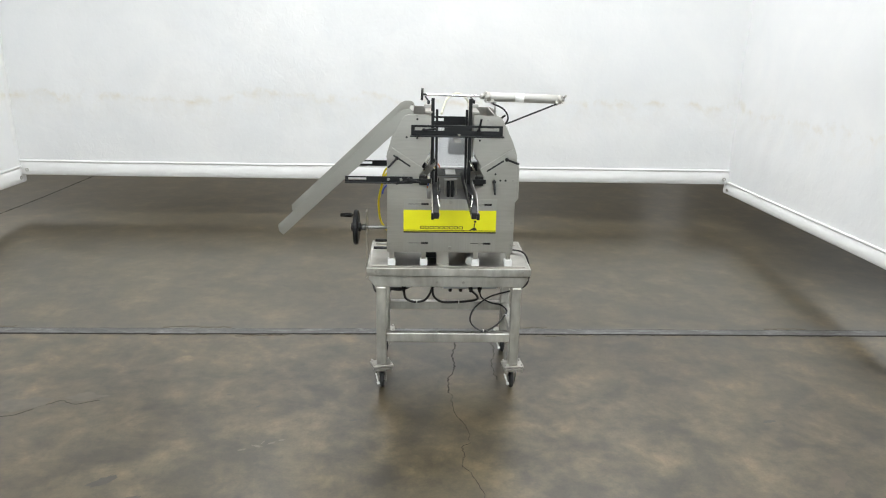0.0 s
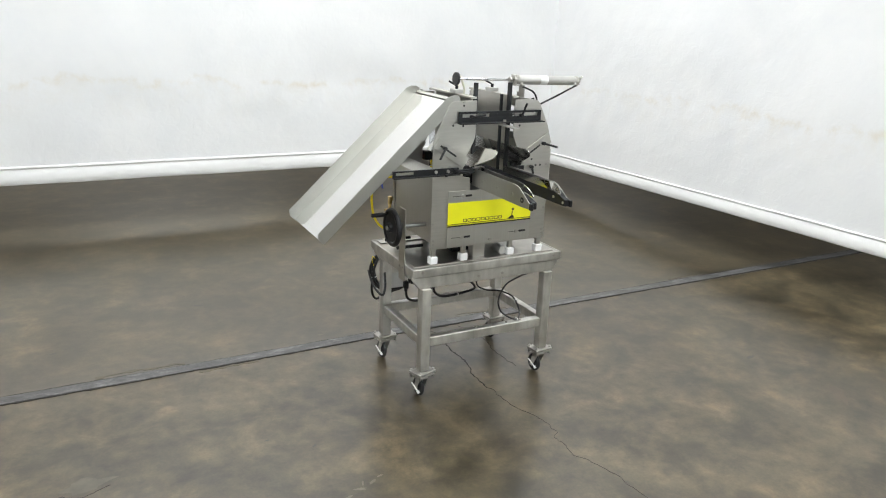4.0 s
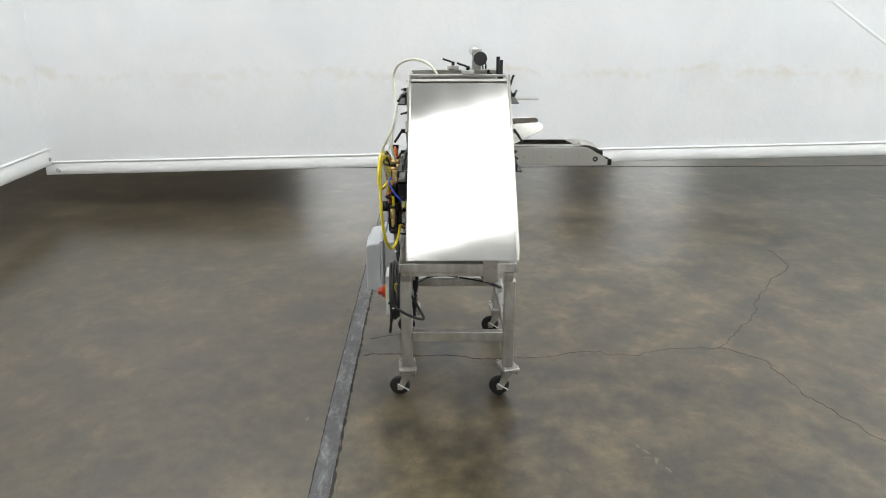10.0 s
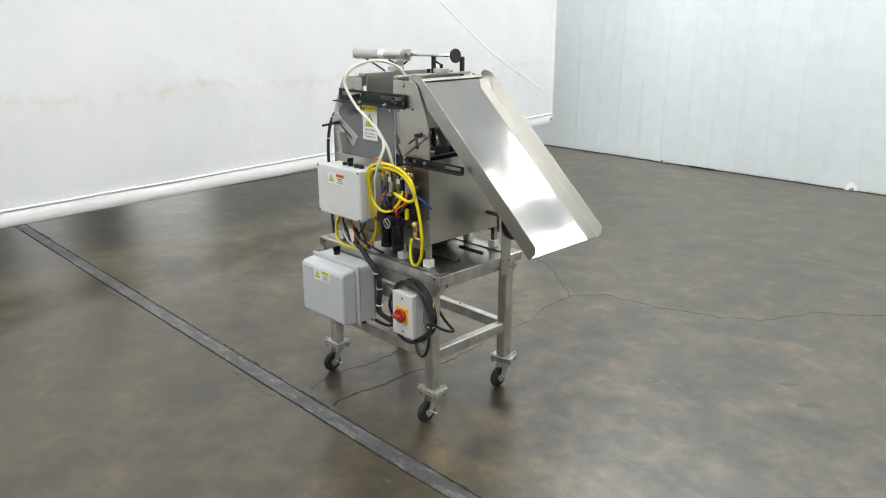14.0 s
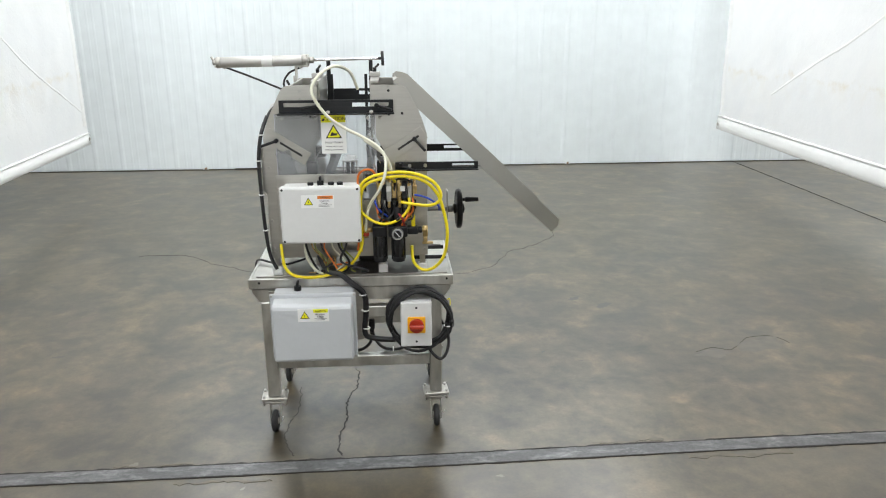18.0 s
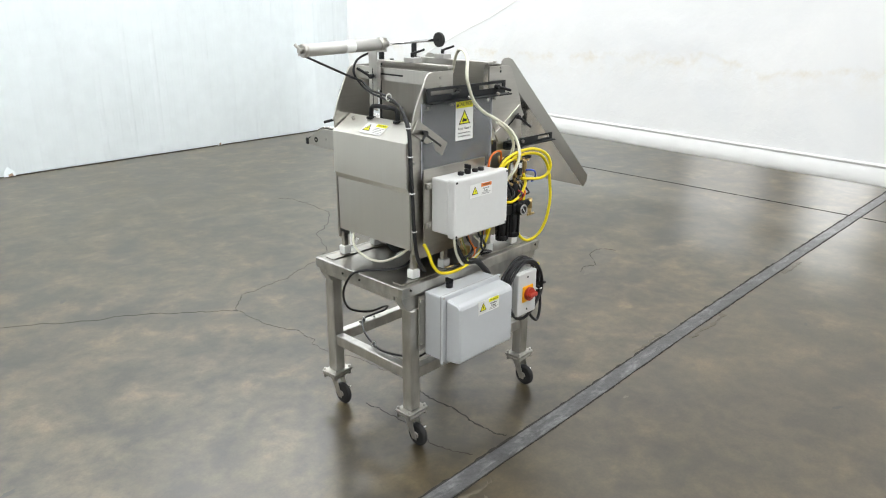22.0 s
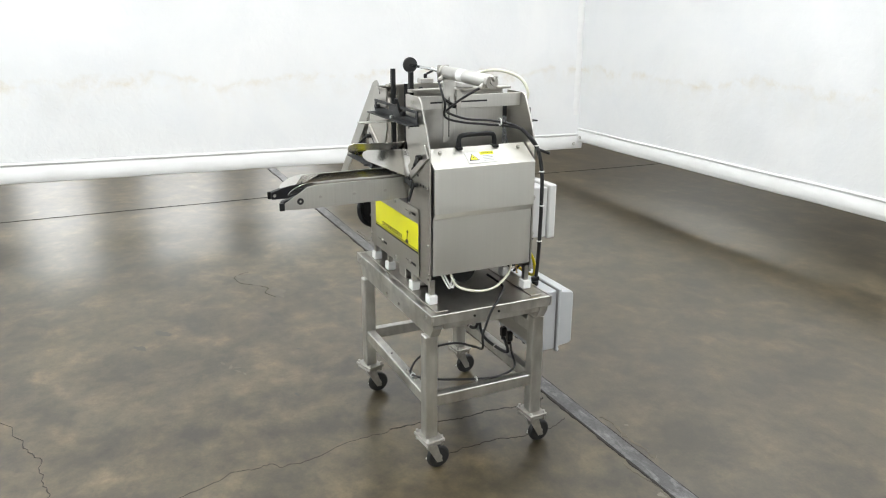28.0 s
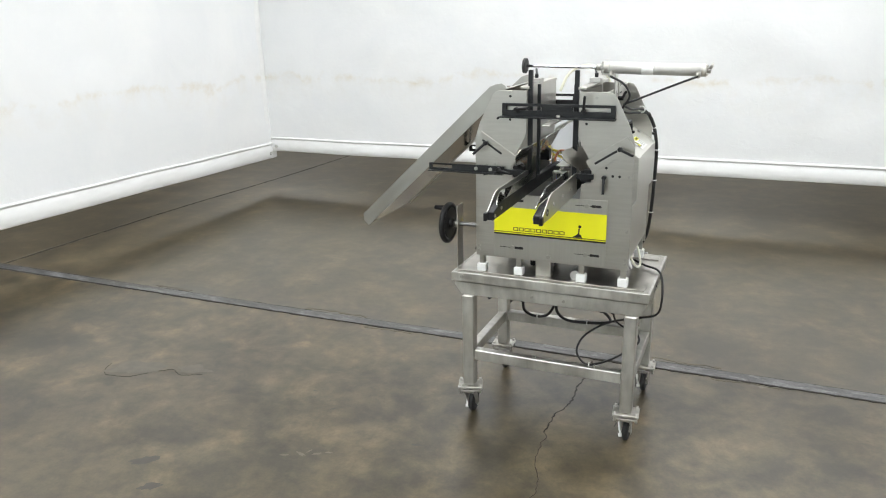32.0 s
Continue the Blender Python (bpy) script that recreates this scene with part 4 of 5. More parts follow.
slotted_bar(-0.194, 0.236, -0.2235, 1.313, 1.360, -1)
slotted_bar(-0.182, 0.243, 0.2175, 1.306, 1.353, 1)
lever((-0.135, -0.229, 1.338), (0, -1, 0), (0.9, 0, 0.15), mach)
lever((0.122, -0.229, 1.338), (0, -1, 0), (0.15, -0.1, 0.95), mach)
lever((0.10, 0.2235, 1.333), (0, 1, 0), (0.9, 0, -0.1), mach)
lever((-0.12, 0.2235, 1.333), (0, 1, 0), (-0.9, 0, -0.25), mach)
bolts([(0.03, -0.245, 1.3135)], (0, 0, 1), 0.007, 0.009, mach)
bolts([(0.11, 0.2105, 1.285), (-0.13, 0.2105, 1.285), (0.06, 0.2535, 1.309), (-0.10, 0.2535, 1.309)], (0, 0.4, 0.8), 0.008, 0.006, mach)
part("tongue", box(0.004, 0.034, -0.368, -0.205, 1.298, 1.303, 0.0008), STEELX, mach, "flat stainless tongue")

# folding wings on both sides of the opening
for y, s, tag in ((-0.2165, -1, "front"), (0.2105, 1, "rear")):
    for sx in (-1, 1):
        m = pose(sx * 0.222, y + s * 0.004, 1.180, 0, -sx * 33, 0)
        bm = moved(box(-0.090, 0.090, -0.003, 0.003, -0.026, 0.026, 0.0008), m)
        w = part("wing_bracket", bm, STEEL, mach, "slanted slotted wing bracket")
        part("slot", moved(box(-0.065, 0.030, -0.0034 if s < 0 else 0.0031, -0.0031 if s < 0 else 0.0034, -0.004, 0.004, 0), m), INK, w)
        lever(m @ Vector((-sx * -0.045, s * 0.004, 0)), (0, s, 0), (sx * 0.55, s * 0.2, -0.55 if sx < 0 else -0.15), mach)
        if s < 0:
            prof = [(-0.030, 1.118), (-0.030, 1.216), (-0.214, 1.216), (-0.358, 1.224), (-0.374, 1.218), (-0.380, 1.208), (-0.378, 1.194), (-0.366, 1.182), (-0.214, 1.106)]
        else:
            prof = [(0.020, 1.118), (0.212, 1.112), (0.212, 1.216), (0.020, 1.216)]
        # each wing leans in at the top, square to its slanted bracket
        wing = moved(prism(prof, "x", -0.0015, 0.0015, 0.0005), Matrix.Translation((sx * 0.134, 0, 1.10)) @ pose(0, 0, 0, 0, -sx * 28, 0) @ Matrix.Translation((0, 0, -1.10)))
        part("folding_wing", wing, GUIDE, mach, "polished folding wing")
        part("guide_block", box(sx * 0.134 - 0.020, sx * 0.134 + 0.020, min(y, y - s * 0.04), max(y, y - s * 0.04), 1.072, 1.118, 0.003), BLACK, mach, "black plastic guide block")

# discharge conveyor: two side belts that run out of the front
for sx in (-1, 1):
    x = sx * 0.096
    rail = part("conveyor_rail", prism([(-0.200, 1.024), (-0.200, 1.104), (-0.560, 1.104), (-0.590, 1.098), (-0.664, 1.052), (-0.682, 1.042), (-0.682, 1.024), (-0.600, 1.020)], "x", x - 0.002, x + 0.002, 0.0006), STEELX, mach, "long stainless conveyor side plate")
    xi = x - sx * 0.016
    part("belt", prism([(0.19, 1.036), (0.19, 1.066), (-0.20, 1.073), (-0.596, 1.073), (-0.630, 1.067), (-0.682, 1.052), (-0.682, 1.024), (0.16, 1.026)], "x", xi - 0.012, xi + 0.012, 0.002), BELT, rail, "flat black conveyor belt")
    # polished guide plate that slopes from the rail down to the belt, rounded at its tip
    bm = bmesh.new()
    rows = []
    for y, u in [(-0.205, 1), (-0.30, 1), (-0.40, 1), (-0.50, 1), (-0.565, 1)] + [(-0.565 - 0.088 * math.sin(a), 0.08 + 0.92 * math.cos(a)) for a in (0.3, 0.6, 0.85, 1.05, 1.25, 1.45)]:
        drop = 0.0 if y > -0.6 else (-0.6 - y) * 0.20
        lo = Vector((x - sx * 0.031, y, 1.0755 - drop))
        lean = min(max((-0.53 - y) / 0.06, 0), 1)
        hi = lo.lerp(Vector((x - sx * (0.035 - 0.014 * lean), y, 1.1080 - drop)), u)
        up = Vector((-sx * 0.0014, 0, 0.0004))
        rows.append([bm.verts.new(v) for v in (lo - up, hi - up, hi + up, lo + up)])
    for p, q in zip(rows, rows[1:]):
        for k in range(4):
            bm.faces.new((p[k], p[(k + 1) % 4], q[(k + 1) % 4], q[k]))
    bm.faces.new(rows[0][::-1])
    bm.faces.new(rows[-1])
    bmesh.ops.recalc_face_normals(bm, faces=bm.faces[:])
    part("guide_plate", bm, GUIDE, rail, "polished guide plate with a rounded tip")
    bolts([(xi - sx * 0.0122, y, z) for y, z in ((-0.605, 1.050), (-0.672, 1.039))], (-sx, 0, 0), 0.0058, 0.003, rail)
    part("pulley", rod((x + sx * 0.0022, -0.618, 1.050), (x + sx * 0.0035, -0.618, 1.050), 0.012, 20), INK, rail, "dark pulley hole")
    part("pulley_hub", rod((x + sx * 0.0022, -0.618, 1.050), (x + sx * 0.0045, -0.618, 1.050), 0.0042, 16), ZINC, rail)
    part("end_block", box(x - 0.006, x + 0.006, -0.692, -0.674, 1.022, 1.050, 0.002), BLACK, rail, "black end block")
    bolts([(x + sx * 0.0022, y, 1.060) for y in (-0.545, -0.42, -0.30)], (sx, 0, 0), 0.006, 0.004, rail)
    lever((sx * 0.205, -0.217, 1.095), (0, -1, 0), (0.05 if sx > 0 else -0.9, -0.1, -0.95 if sx > 0 else -0.15), mach)
    end = 0.165 if sx > 0 else 0.21
    part("link_bar", box(min(sx * 0.10, sx * end), max(sx * 0.10, sx * end), -0.226, -0.218, 1.084, 1.104, 0.001), BLACKM, mach)
pus = part("pusher", join(box(-0.022, 0.028, -0.06, 0.07, 1.094, 1.099, 0.001), box(-0.030, 0.036, -0.085, -0.055, 1.070, 1.078, 0.001), box(-0.028, -0.022, -0.085, -0.06, 1.00, 1.072, 0.001), box(0.028, 0.034, -0.085, -0.06, 1.00, 1.072, 0.001)), STEELX, mach, "small stainless pusher")
for x in (-0.008, 0.012):
    part("piston", rod((x, -0.07, 0.985), (x, -0.07, 1.069), 0.008, 14), BLACKM, pus)

# hood on the end of the machine
hood = part("hood", sheet([(0.238, 1.226), (0.326, 1.170), (0.327, 1.010), (0.311, 0.988), (0.309, 0.776)][::-1], "y", -0.203, 0.199, 0.003), HOODM, mach, "bent stainless end hood")
for y in (-0.2025, 0.1965):
    part("hood_side", prism([(0.2385, 1.222), (0.323, 1.1675), (0.3235, 1.011), (0.3075, 0.989), (0.306, 0.779), (0.292, 0.779), (0.2385, 0.99)], "y", y, y + 0.002, 0.0004), STEEL, hood)
hm = Matrix.Translation((0.291, -0.005, 1.1938)) @ Euler((0, radians(32.2), 0)).to_matrix().to_4x4()
hlabel = part("warning_label", moved(box(-0.028, 0.028, -0.058, 0.058, 0.0003, 0.0012, 0), hm), LABEL, hood, "white warning label")


def sticker_marks(m, w, h, parent, sign=True, head="WARNING", headmat=None, text=("Hazardous", "Voltage")):
    """Print on a label that faces along +z of m: a yellow triangle, a header band and text."""
    t = h * 0.36
    part("triangle", moved(prism([(-w * 0.28 - t, -t * 0.75), (-w * 0.28 + t, -t * 0.75), (-w * 0.28, t * 0.95)], "z", 0.0012, 0.0018, 0), m), INK, parent)
    part("triangle_field", moved(prism([(-w * 0.28 - t * 0.76, -t * 0.60), (-w * 0.28 + t * 0.76, -t * 0.60), (-w * 0.28, t * 0.68)], "z", 0.0018, 0.0022, 0), m), YELLOW, parent)
    part("bolt_sign", moved(prism([(-w * 0.28 - t * 0.08, -t * 0.45), (-w * 0.28 + t * 0.16, t * 0.0), (-w * 0.28 + t * 0.02, t * 0.0), (-w * 0.28 + t * 0.1, t * 0.4), (-w * 0.28 - t * 0.16, -t * 0.1), (-w * 0.28 - t * 0.02, -t * 0.1)], "z", 0.0022, 0.0025, 0), m), INK, parent)
    part("header", moved(box(0.0, w * 0.48, h * 0.20, h * 0.47, 0.0012, 0.0018, 0), m), headmat or YELLOW, parent)
    words(head, h * 0.17, m @ Matrix.Translation((w * 0.24, h * 0.33, 0.0021)), INK, parent)
    if text:
        for i, line in enumerate(text):
            words(line, h * 0.17, m @ Matrix.Translation((w * 0.22, h * (0.06 - 0.19 * i), 0.0021)), INK, parent)
    for i in range(2 if text else 4):
        z = -h * (0.28 + 0.1 * i) if text else h * (0.08 - 0.14 * i)
        part("print_line", moved(box(w * 0.03, w * (0.44 - 0.06 * (i % 2)), z - h * 0.022, z + h * 0.022, 0.0012, 0.0016, 0), m), GREYINK, parent)


sticker_marks(hm @ pose(0, 0, 0, 0, 0, 90), 0.116, 0.056, hlabel, head="CAUTION", text=None)
part("handle", join(tube([(0.245, -0.072, 1.222), (0.243, -0.070, 1.258), (0.243, -0.052, 1.268), (0.243, 0.0, 1.269), (0.243, 0.052, 1.268), (0.243, 0.070, 1.258), (0.245, 0.072, 1.222)], 0.0085, 10, 5),
                    box(0.230, 0.260, -0.084, -0.062, 1.218, 1.228, 0.002), box(0.230, 0.260, 0.062, 0.084, 1.218, 1.228, 0.002)), BLACK, hood, "black plastic bow handle")
bolts([(0.262, -0.155, 1.212), (0.262, 0.16, 1.212)], (0.5, 0, 0.85), 0.007, 0.008, hood)

# chute
CH0, CH1 = Vector((-0.195, 1.406)), Vector((-0.812, 0.824))
cd = (CH1 - CH0).normalized()
cu = Vector((cd.y, -cd.x))          # out of the sliding face
if cu.y < 0:
    cu = -cu
chute = part("chute", prism([tuple(CH0), tuple(CH1), tuple(CH1 - cu * 0.003), tuple(CH0 - cu * 0.003)], "y", -0.214, 0.198, 0.0006), CHUTEM, mach, "wide bright stainless discharge chute")
for y, up in ((-0.2145, 0.046), (0.1965, 0.052)):
    q = [CH0 - cd * 0.006 - cu * 0.012, CH1 - cu * 0.006 + cd * 0.002, CH1 + cu * (up - 0.022) + cd * 0.004, CH1 + cu * up - cd * 0.014, CH0 + cu * up + cd * 0.030, CH0 + cu * (up - 0.010) + cd * 0.006, CH0 + cu * 0.022 - cd * 0.014, CH0 + cu * 0.004 - cd * 0.018]
    part("chute_flange", prism([tuple(v) for v in q], "y", y, y + 0.002, 0.0005), FLANGE, chute, "upturned edge of the chute")
part("chute_lip", sheet([(-0.184, 1.4110), (-0.197, 1.4110), (-0.207, 1.4030)], "y", -0.205, 0.195, 0.002), FLANGE, chute)
bolts([(-0.190, -0.16, 1.4125), (-0.190, 0.16, 1.4125)], (0, 0, 1), 0.007, 0.006, chute)
for y, s in ((-0.225, -1), (0.218, 1)):
    arm = join(box(-0.505, -0.185, min(y, y + s * 0.005), max(y, y + s * 0.005), 1.108, 1.115, 0.0005), box(-0.505, -0.185, min(y, y + s * 0.005), max(y, y + s * 0.005), 1.088, 1.096, 0.0005),
               box(-0.505, -0.490, min(y, y + s * 0.005), max(y, y + s * 0.005), 1.095, 1.109, 0.0003), box(-0.405, -0.185, min(y, y + s * 0.005), max(y, y + s * 0.005), 1.095, 1.109, 0.0003),
               box(-0.505, -0.185, min(y, y + s * 0.024), max(y, y + s * 0.024), 1.084, 1.088, 0.0005))
    part("chute_arm", arm, BLACKM, mach, "black slotted arm that carries the chute")
    bolts([(-0.24, y + s * 0.006, 1.102), (-0.30, y + s * 0.006, 1.102)], (0, s, 0), 0.0075, 0.006, mach)
    lever((-0.205, y + s * 0.006, 1.104), (0, s, 0), (-0.85, 0, -0.25) if s > 0 else (0.9, 0, -0.15), mach)

# crank
crank = part("crank_shaft", rod((-0.250, -0.139, 0.841), (-0.490, -0.139, 0.841), 0.0095, 18), DARKST, mach, "steel crank shaft")
part("handwheel", join(ring((-0.463, -0.139, 0.841), "x", 0.076, 0.0125, 40, 12), rod((-0.452, -0.139, 0.841), (-0.470, -0.139, 0.841), 0.066, 36), rod((-0.440, -0.139, 0.841), (-0.486, -0.139, 0.841), 0.022, 24)), BLACK, crank, "black plastic handwheel")
part("wheel_grip", join(rod((-0.470, -0.139 + 0.045, 0.841 + 0.050), (-0.490, -0.094, 0.891), 0.007, 12), rod((-0.488, -0.094, 0.891), (-0.545, -0.094, 0.891), 0.0115, 18, 0.009)), BLACK, crank, "black revolving grip")
part("wheel_nut", rod((-0.486, -0.139, 0.841), (-0.492, -0.139, 0.841), 0.011, 18), ZINC, crank)
part("shaft_collar", rod((-0.415, -0.139, 0.841), (-0.437, -0.139, 0.841), 0.016, 20), DARKST, crank)
for z, y in ((0.700, 0.12), (0.700, -0.02)):
    part("lower_shaft", rod((-0.385, y, z), (-0.250, y, z), 0.008, 14), BLACKM, mach)

# air cylinder over the top
cyl = part("air_cylinder", rod((0.178, -0.096, 1.484), (0.510, -0.096, 1.477), 0.0215, 28), ALU, mach, "matt aluminium air cylinder")
part("cylinder_head", join(rod((0.155, -0.096, 1.4845), (0.182, -0.096, 1.484), 0.0235, 28), rod((0.135, -0.096, 1.485), (0.156, -0.096, 1.4845), 0.013, 6)), ZINC, cyl)
part("end_cap", rod((0.508, -0.096, 1.477), (0.526, -0.096, 1.4765), 0.0225, 28), ZINC, cyl)
part("end_fitting", join(rod((0.526, -0.096, 1.4765), (0.540, -0.096, 1.476), 0.010, 6), rod((0.534, -0.096, 1.480), (0.546, -0.108, 1.498), 0.0055, 10)), ZINC, cyl, "small elbow fitting on the end cap")
bolts([(0.527, -0.111, 1.4915), (0.527, -0.081, 1.4915), (0.527, -0.111, 1.4615), (0.527, -0.081, 1.4615)], (1, 0, 0), 0.0035, 0.003, cyl)
part("piston_rod", rod((-0.140, -0.096, 1.4895), (0.140, -0.096, 1.4850), 0.0058, 16), CHROME, cyl, "chromed piston rod")
part("pressure_disc", rod((-0.150, -0.096, 1.490), (-0.138, -0.096, 1.4895), 0.029, 30), RUBBER, cyl, "black rubber pressure disc")
part("decal", rod((0.300, -0.096, 1.4815), (0.345, -0.096, 1.4805), 0.0218, 28), LABEL, cyl, "paper decal wrapped round the tube")
part("cylinder_bracket", join(box(0.2055, 0.2115, -0.118, -0.074, 1.245, 1.462, 0.0008), box(0.158, 0.2110, -0.118, -0.074, 1.458, 1.464, 0.0006), box(0.158, 0.164, -0.118, -0.074, 1.464, 1.508, 0.0006)), STEELX, cyl, "upright stainless bracket")
part("bracket_strip", box(0.2120, 0.216, -0.068, -0.050, 1.325, 1.425, 0.0006), STEEL, cyl)
part("bracket_slot", box(0.2116, 0.2119, -0.098, -0.094, 1.26, 1.40, 0), INK, cyl)
lever((0.217, -0.085, 1.372), (1, 0, 0), (0.1, -0.8, 0.45), mach)
for x in (0.192, 0.500):
    part("elbow", rod((x, -0.110, 1.470), (x, -0.127, 1.456), 0.008, 10), ZINC, cyl)

# acrylic guard with the caution label on the rear side
guard = part("acrylic_guard", box(-0.112, 0.262, 0.2128, 0.2158, 1.035, 1.302, 0.0005), PLEXI, mach, "clear acrylic guard")
guard.visible_shadow = False
for nm, b in (("guard_edge", box(-0.1125, 0.2625, 0.2126, 0.2160, 1.0330, 1.0350, 0)), ("guard_edge", box(0.2622, 0.2642, 0.2126, 0.2160, 1.0352, 1.302, 0)), ("guard_edge", box(-0.1142, -0.1122, 0.2126, 0.2160, 1.0352, 1.302, 0))):
    part(nm, b, EDGE, guard, "pale cut edge of the acrylic")
part("guard_tab", moved(box(-0.028, 0.028, 0.0, 0.003, -0.06, 0.06, 0.0004), pose(0.225, 0.2200, 1.105, 0, 14, 0)), PLEXI, guard, "clear acrylic tab").visible_shadow = False
bolts([(-0.085, 0.2162, 1.285), (0.235, 0.2162, 1.285), (0.235, 0.2162, 1.052)], (0, 1, 0), 0.006, 0.004, guard)
lm = Matrix.Translation((0.0445, 0.2160, 1.225)) @ pose(0, 0, 0, 90, 0, 180)
cl = part("caution_label", moved(box(-0.047, 0.047, -0.073, 0.073, 0, 0.0012, 0), lm), LABEL, guard, "white and yellow caution label")
part("header", moved(box(-0.046, 0.046, 0.045, 0.072, 0.0013, 0.0019, 0), lm), YELLOW, cl)
words("CAUTION", 0.0185, lm @ Matrix.Translation((0.006, 0.0585, 0.0022)), INK, cl)
part("header_sign", moved(prism([(-0.044, 0.050), (-0.032, 0.050), (-0.038, 0.062)], "z", 0.0019, 0.0022, 0), lm), INK, cl)
part("triangle", moved(prism([(-0.031, -0.015), (0.031, -0.015), (0, 0.038)], "z", 0.0013, 0.0018, 0), lm), INK, cl)
part("triangle_field", moved(prism([(-0.024, -0.011), (0.024, -0.011), (0, 0.030)], "z", 0.0018, 0.0021, 0), lm), YELLOW, cl)
part("sign", moved(prism([(-0.014, -0.006), (0.012, -0.004), (0.014, 0.004), (0.0, 0.004), (-0.006, 0.010), (-0.010, 0.003)], "z", 0.0021, 0.0024, 0), lm), INK, cl)
words("Injury Hazard", 0.0125, lm @ Matrix.Translation((0, -0.030, 0.0018)), INK, cl)
words("Never reach into", 0.0092, lm @ Matrix.Translation((0, -0.046, 0.0018)), INK, cl)
words("moving machinery.", 0.0092, lm @ Matrix.Translation((0, -0.058, 0.0018)), INK, cl)

# ---- enclosures and switch ----
ub = thing("control_box", (0.095, 0.29, 0.838), "pale grey control box with a warning label bolted to the machine", "control box")
part("body", box(-0.045, 0.236, 0.235, 0.318, 0.843, 1.044, 0.006), WBOX, ub)
part("lid", box(-0.052, 0.243, 0.3185, 0.356, 0.836, 1.052, 0.008), WBOX, ub, "pale grey lid with rounded edges")
part("mounting_plate", box(-0.06, 0.27, 0.226, 0.232, 0.79, 1.075, 0.001), STEEL, ub)
for x in (-0.062, 0.252):
    for z in (0.87, 1.015):
        part("mounting_lug", join(box(x - 0.012, x + 0.012, 0.2325, 0.243, z - 0.011, z + 0.011, 0.002), rod((x, 0.243, z), (x, 0.250, z), 0.006, 6)), ZINC, ub)
bolts([(-0.042, 0.356, 0.846), (0.233, 0.356, 0.846), (-0.042, 0.356, 1.042), (0.233, 0.356, 1.042)], (0, 1, 0), 0.0048, 0.0015, ub, INK, "lid_screw")
part("selector_knob", join(rod((0.098, 0.285, 1.044), (0.098, 0.285, 1.062), 0.0125, 18), box(0.094, 0.102, 0.270, 0.300, 1.062, 1.078, 0.002)), BLACK, ub, "black selector knob")
for x in (0.058, 0.025, 0.135):
    part("push_button", rod((x, 0.285, 1.044), (x, 0.285, 1.056), 0.0115, 18), BLACK, ub, "black push button")
m = Matrix.Translation((0.105, 0.3562, 0.998)) @ pose(0, 0, 0, 90, 0, 180)
lab = part("warning_label", moved(box(-0.060, 0.060, -0.024, 0.024, 0, 0.001, 0), m), LABEL, ub, "white and orange warning label")
sticker_marks(m, 0.118, 0.047, lab, headmat=LORANGE)

rw = random.Random(23)
for k, wm in enumerate((CABLE, WIREG, CABLE, WHOSE, OHOSE, CABLE, WIREG, BRASS, CABLE)):
    x = 0.005 + 0.020 * k
    part("wire", tube([(x, 0.285, 0.845), (x + rw.uniform(-0.01, 0.01), 0.290, 0.80), (x + rw.uniform(-0.05, 0.03), 0.287 + rw.uniform(-0.02, 0.02), 0.745), (x + rw.uniform(-0.08, 0.04), 0.270 + rw.uniform(-0.03, 0.02), 0.700), (x + rw.uniform(-0.12, 0.05), 0.235, 0.682)], 0.0046 if wm is CABLE else 0.0032, 7, 5), wm, ub, "loose wire below the box")
part("junction_block", box(-0.035, 0.015, 0.236, 0.272, 0.735, 0.775, 0.003), ALU, ub, "small grey junction block")
part("junction_block", box(0.055, 0.085, 0.236, 0.268, 0.720, 0.752, 0.003), BRASS, ub, "brass junction fitting")
for x in (0.02, 0.075, 0.13, 0.18):
    part("cable_gland", rod((x, 0.285, 0.843), (x, 0.285, 0.822), 0.009, 12), BLACK, ub, "black cable gland")

lb = thing("electrical_enclosure", (0.145, 0.33, 0.37), "light grey electrical enclosure with raised lid on the cart", "enclosure")
part("body", box(-0.012, 0.296, 0.2600, 0.3455, 0.378, 0.632, 0.006), GREYP, lb)
part("gasket", box(-0.0200, 0.3040, 0.3457, 0.3485, 0.3700, 0.6380, 0.001), GREYINK, lb, "grey rubber gasket")
part("rim", box(-0.022, 0.306, 0.3488, 0.3600, 0.368, 0.640, 0.005), GREYP, lb)
part("lid", prism([(0.3605, 0.380), (0.420, 0.386), (0.432, 0.394), (0.432, 0.606), (0.420, 0.618), (0.3605, 0.626)], "x", -0.008, 0.290, 0.006), GREYP, lb, "raised bevelled lid")
part("mounting_plate", box(-0.045, 0.325, 0.2535, 0.2590, 0.40, 0.615, 0.001), STEEL, lb)
bolts([(-0.034, 0.2592, 0.42), (-0.034, 0.2592, 0.595), (0.312, 0.2592, 0.42), (0.312, 0.2592, 0.595)], (0, 1, 0), 0.008, 0.006, lb)
bolts([(-0.015, 0.360, 0.376), (0.299, 0.360, 0.376), (-0.015, 0.360, 0.632), (0.299, 0.360, 0.632)], (0, 1, 0), 0.005, 0.002, lb, ZINC, "lid_screw")
part("selector_knob", join(rod((0.205, 0.298, 0.632), (0.205, 0.298, 0.650), 0.014, 18), box(0.2005, 0.2095, 0.280, 0.316, 0.650, 0.668, 0.002)), BLACK, lb, "black selector knob")
m = Matrix.Translation((0.135, 0.4322, 0.580)) @ pose(0, 0, 0, 90, 0, 180)
lab = part("warning_label", moved(box(-0.058, 0.058, -0.026, 0.026, 0, 0.001, 0), m), LABEL, lb, "white and yellow warning label")
sticker_marks(m, 0.114, 0.050, lab)
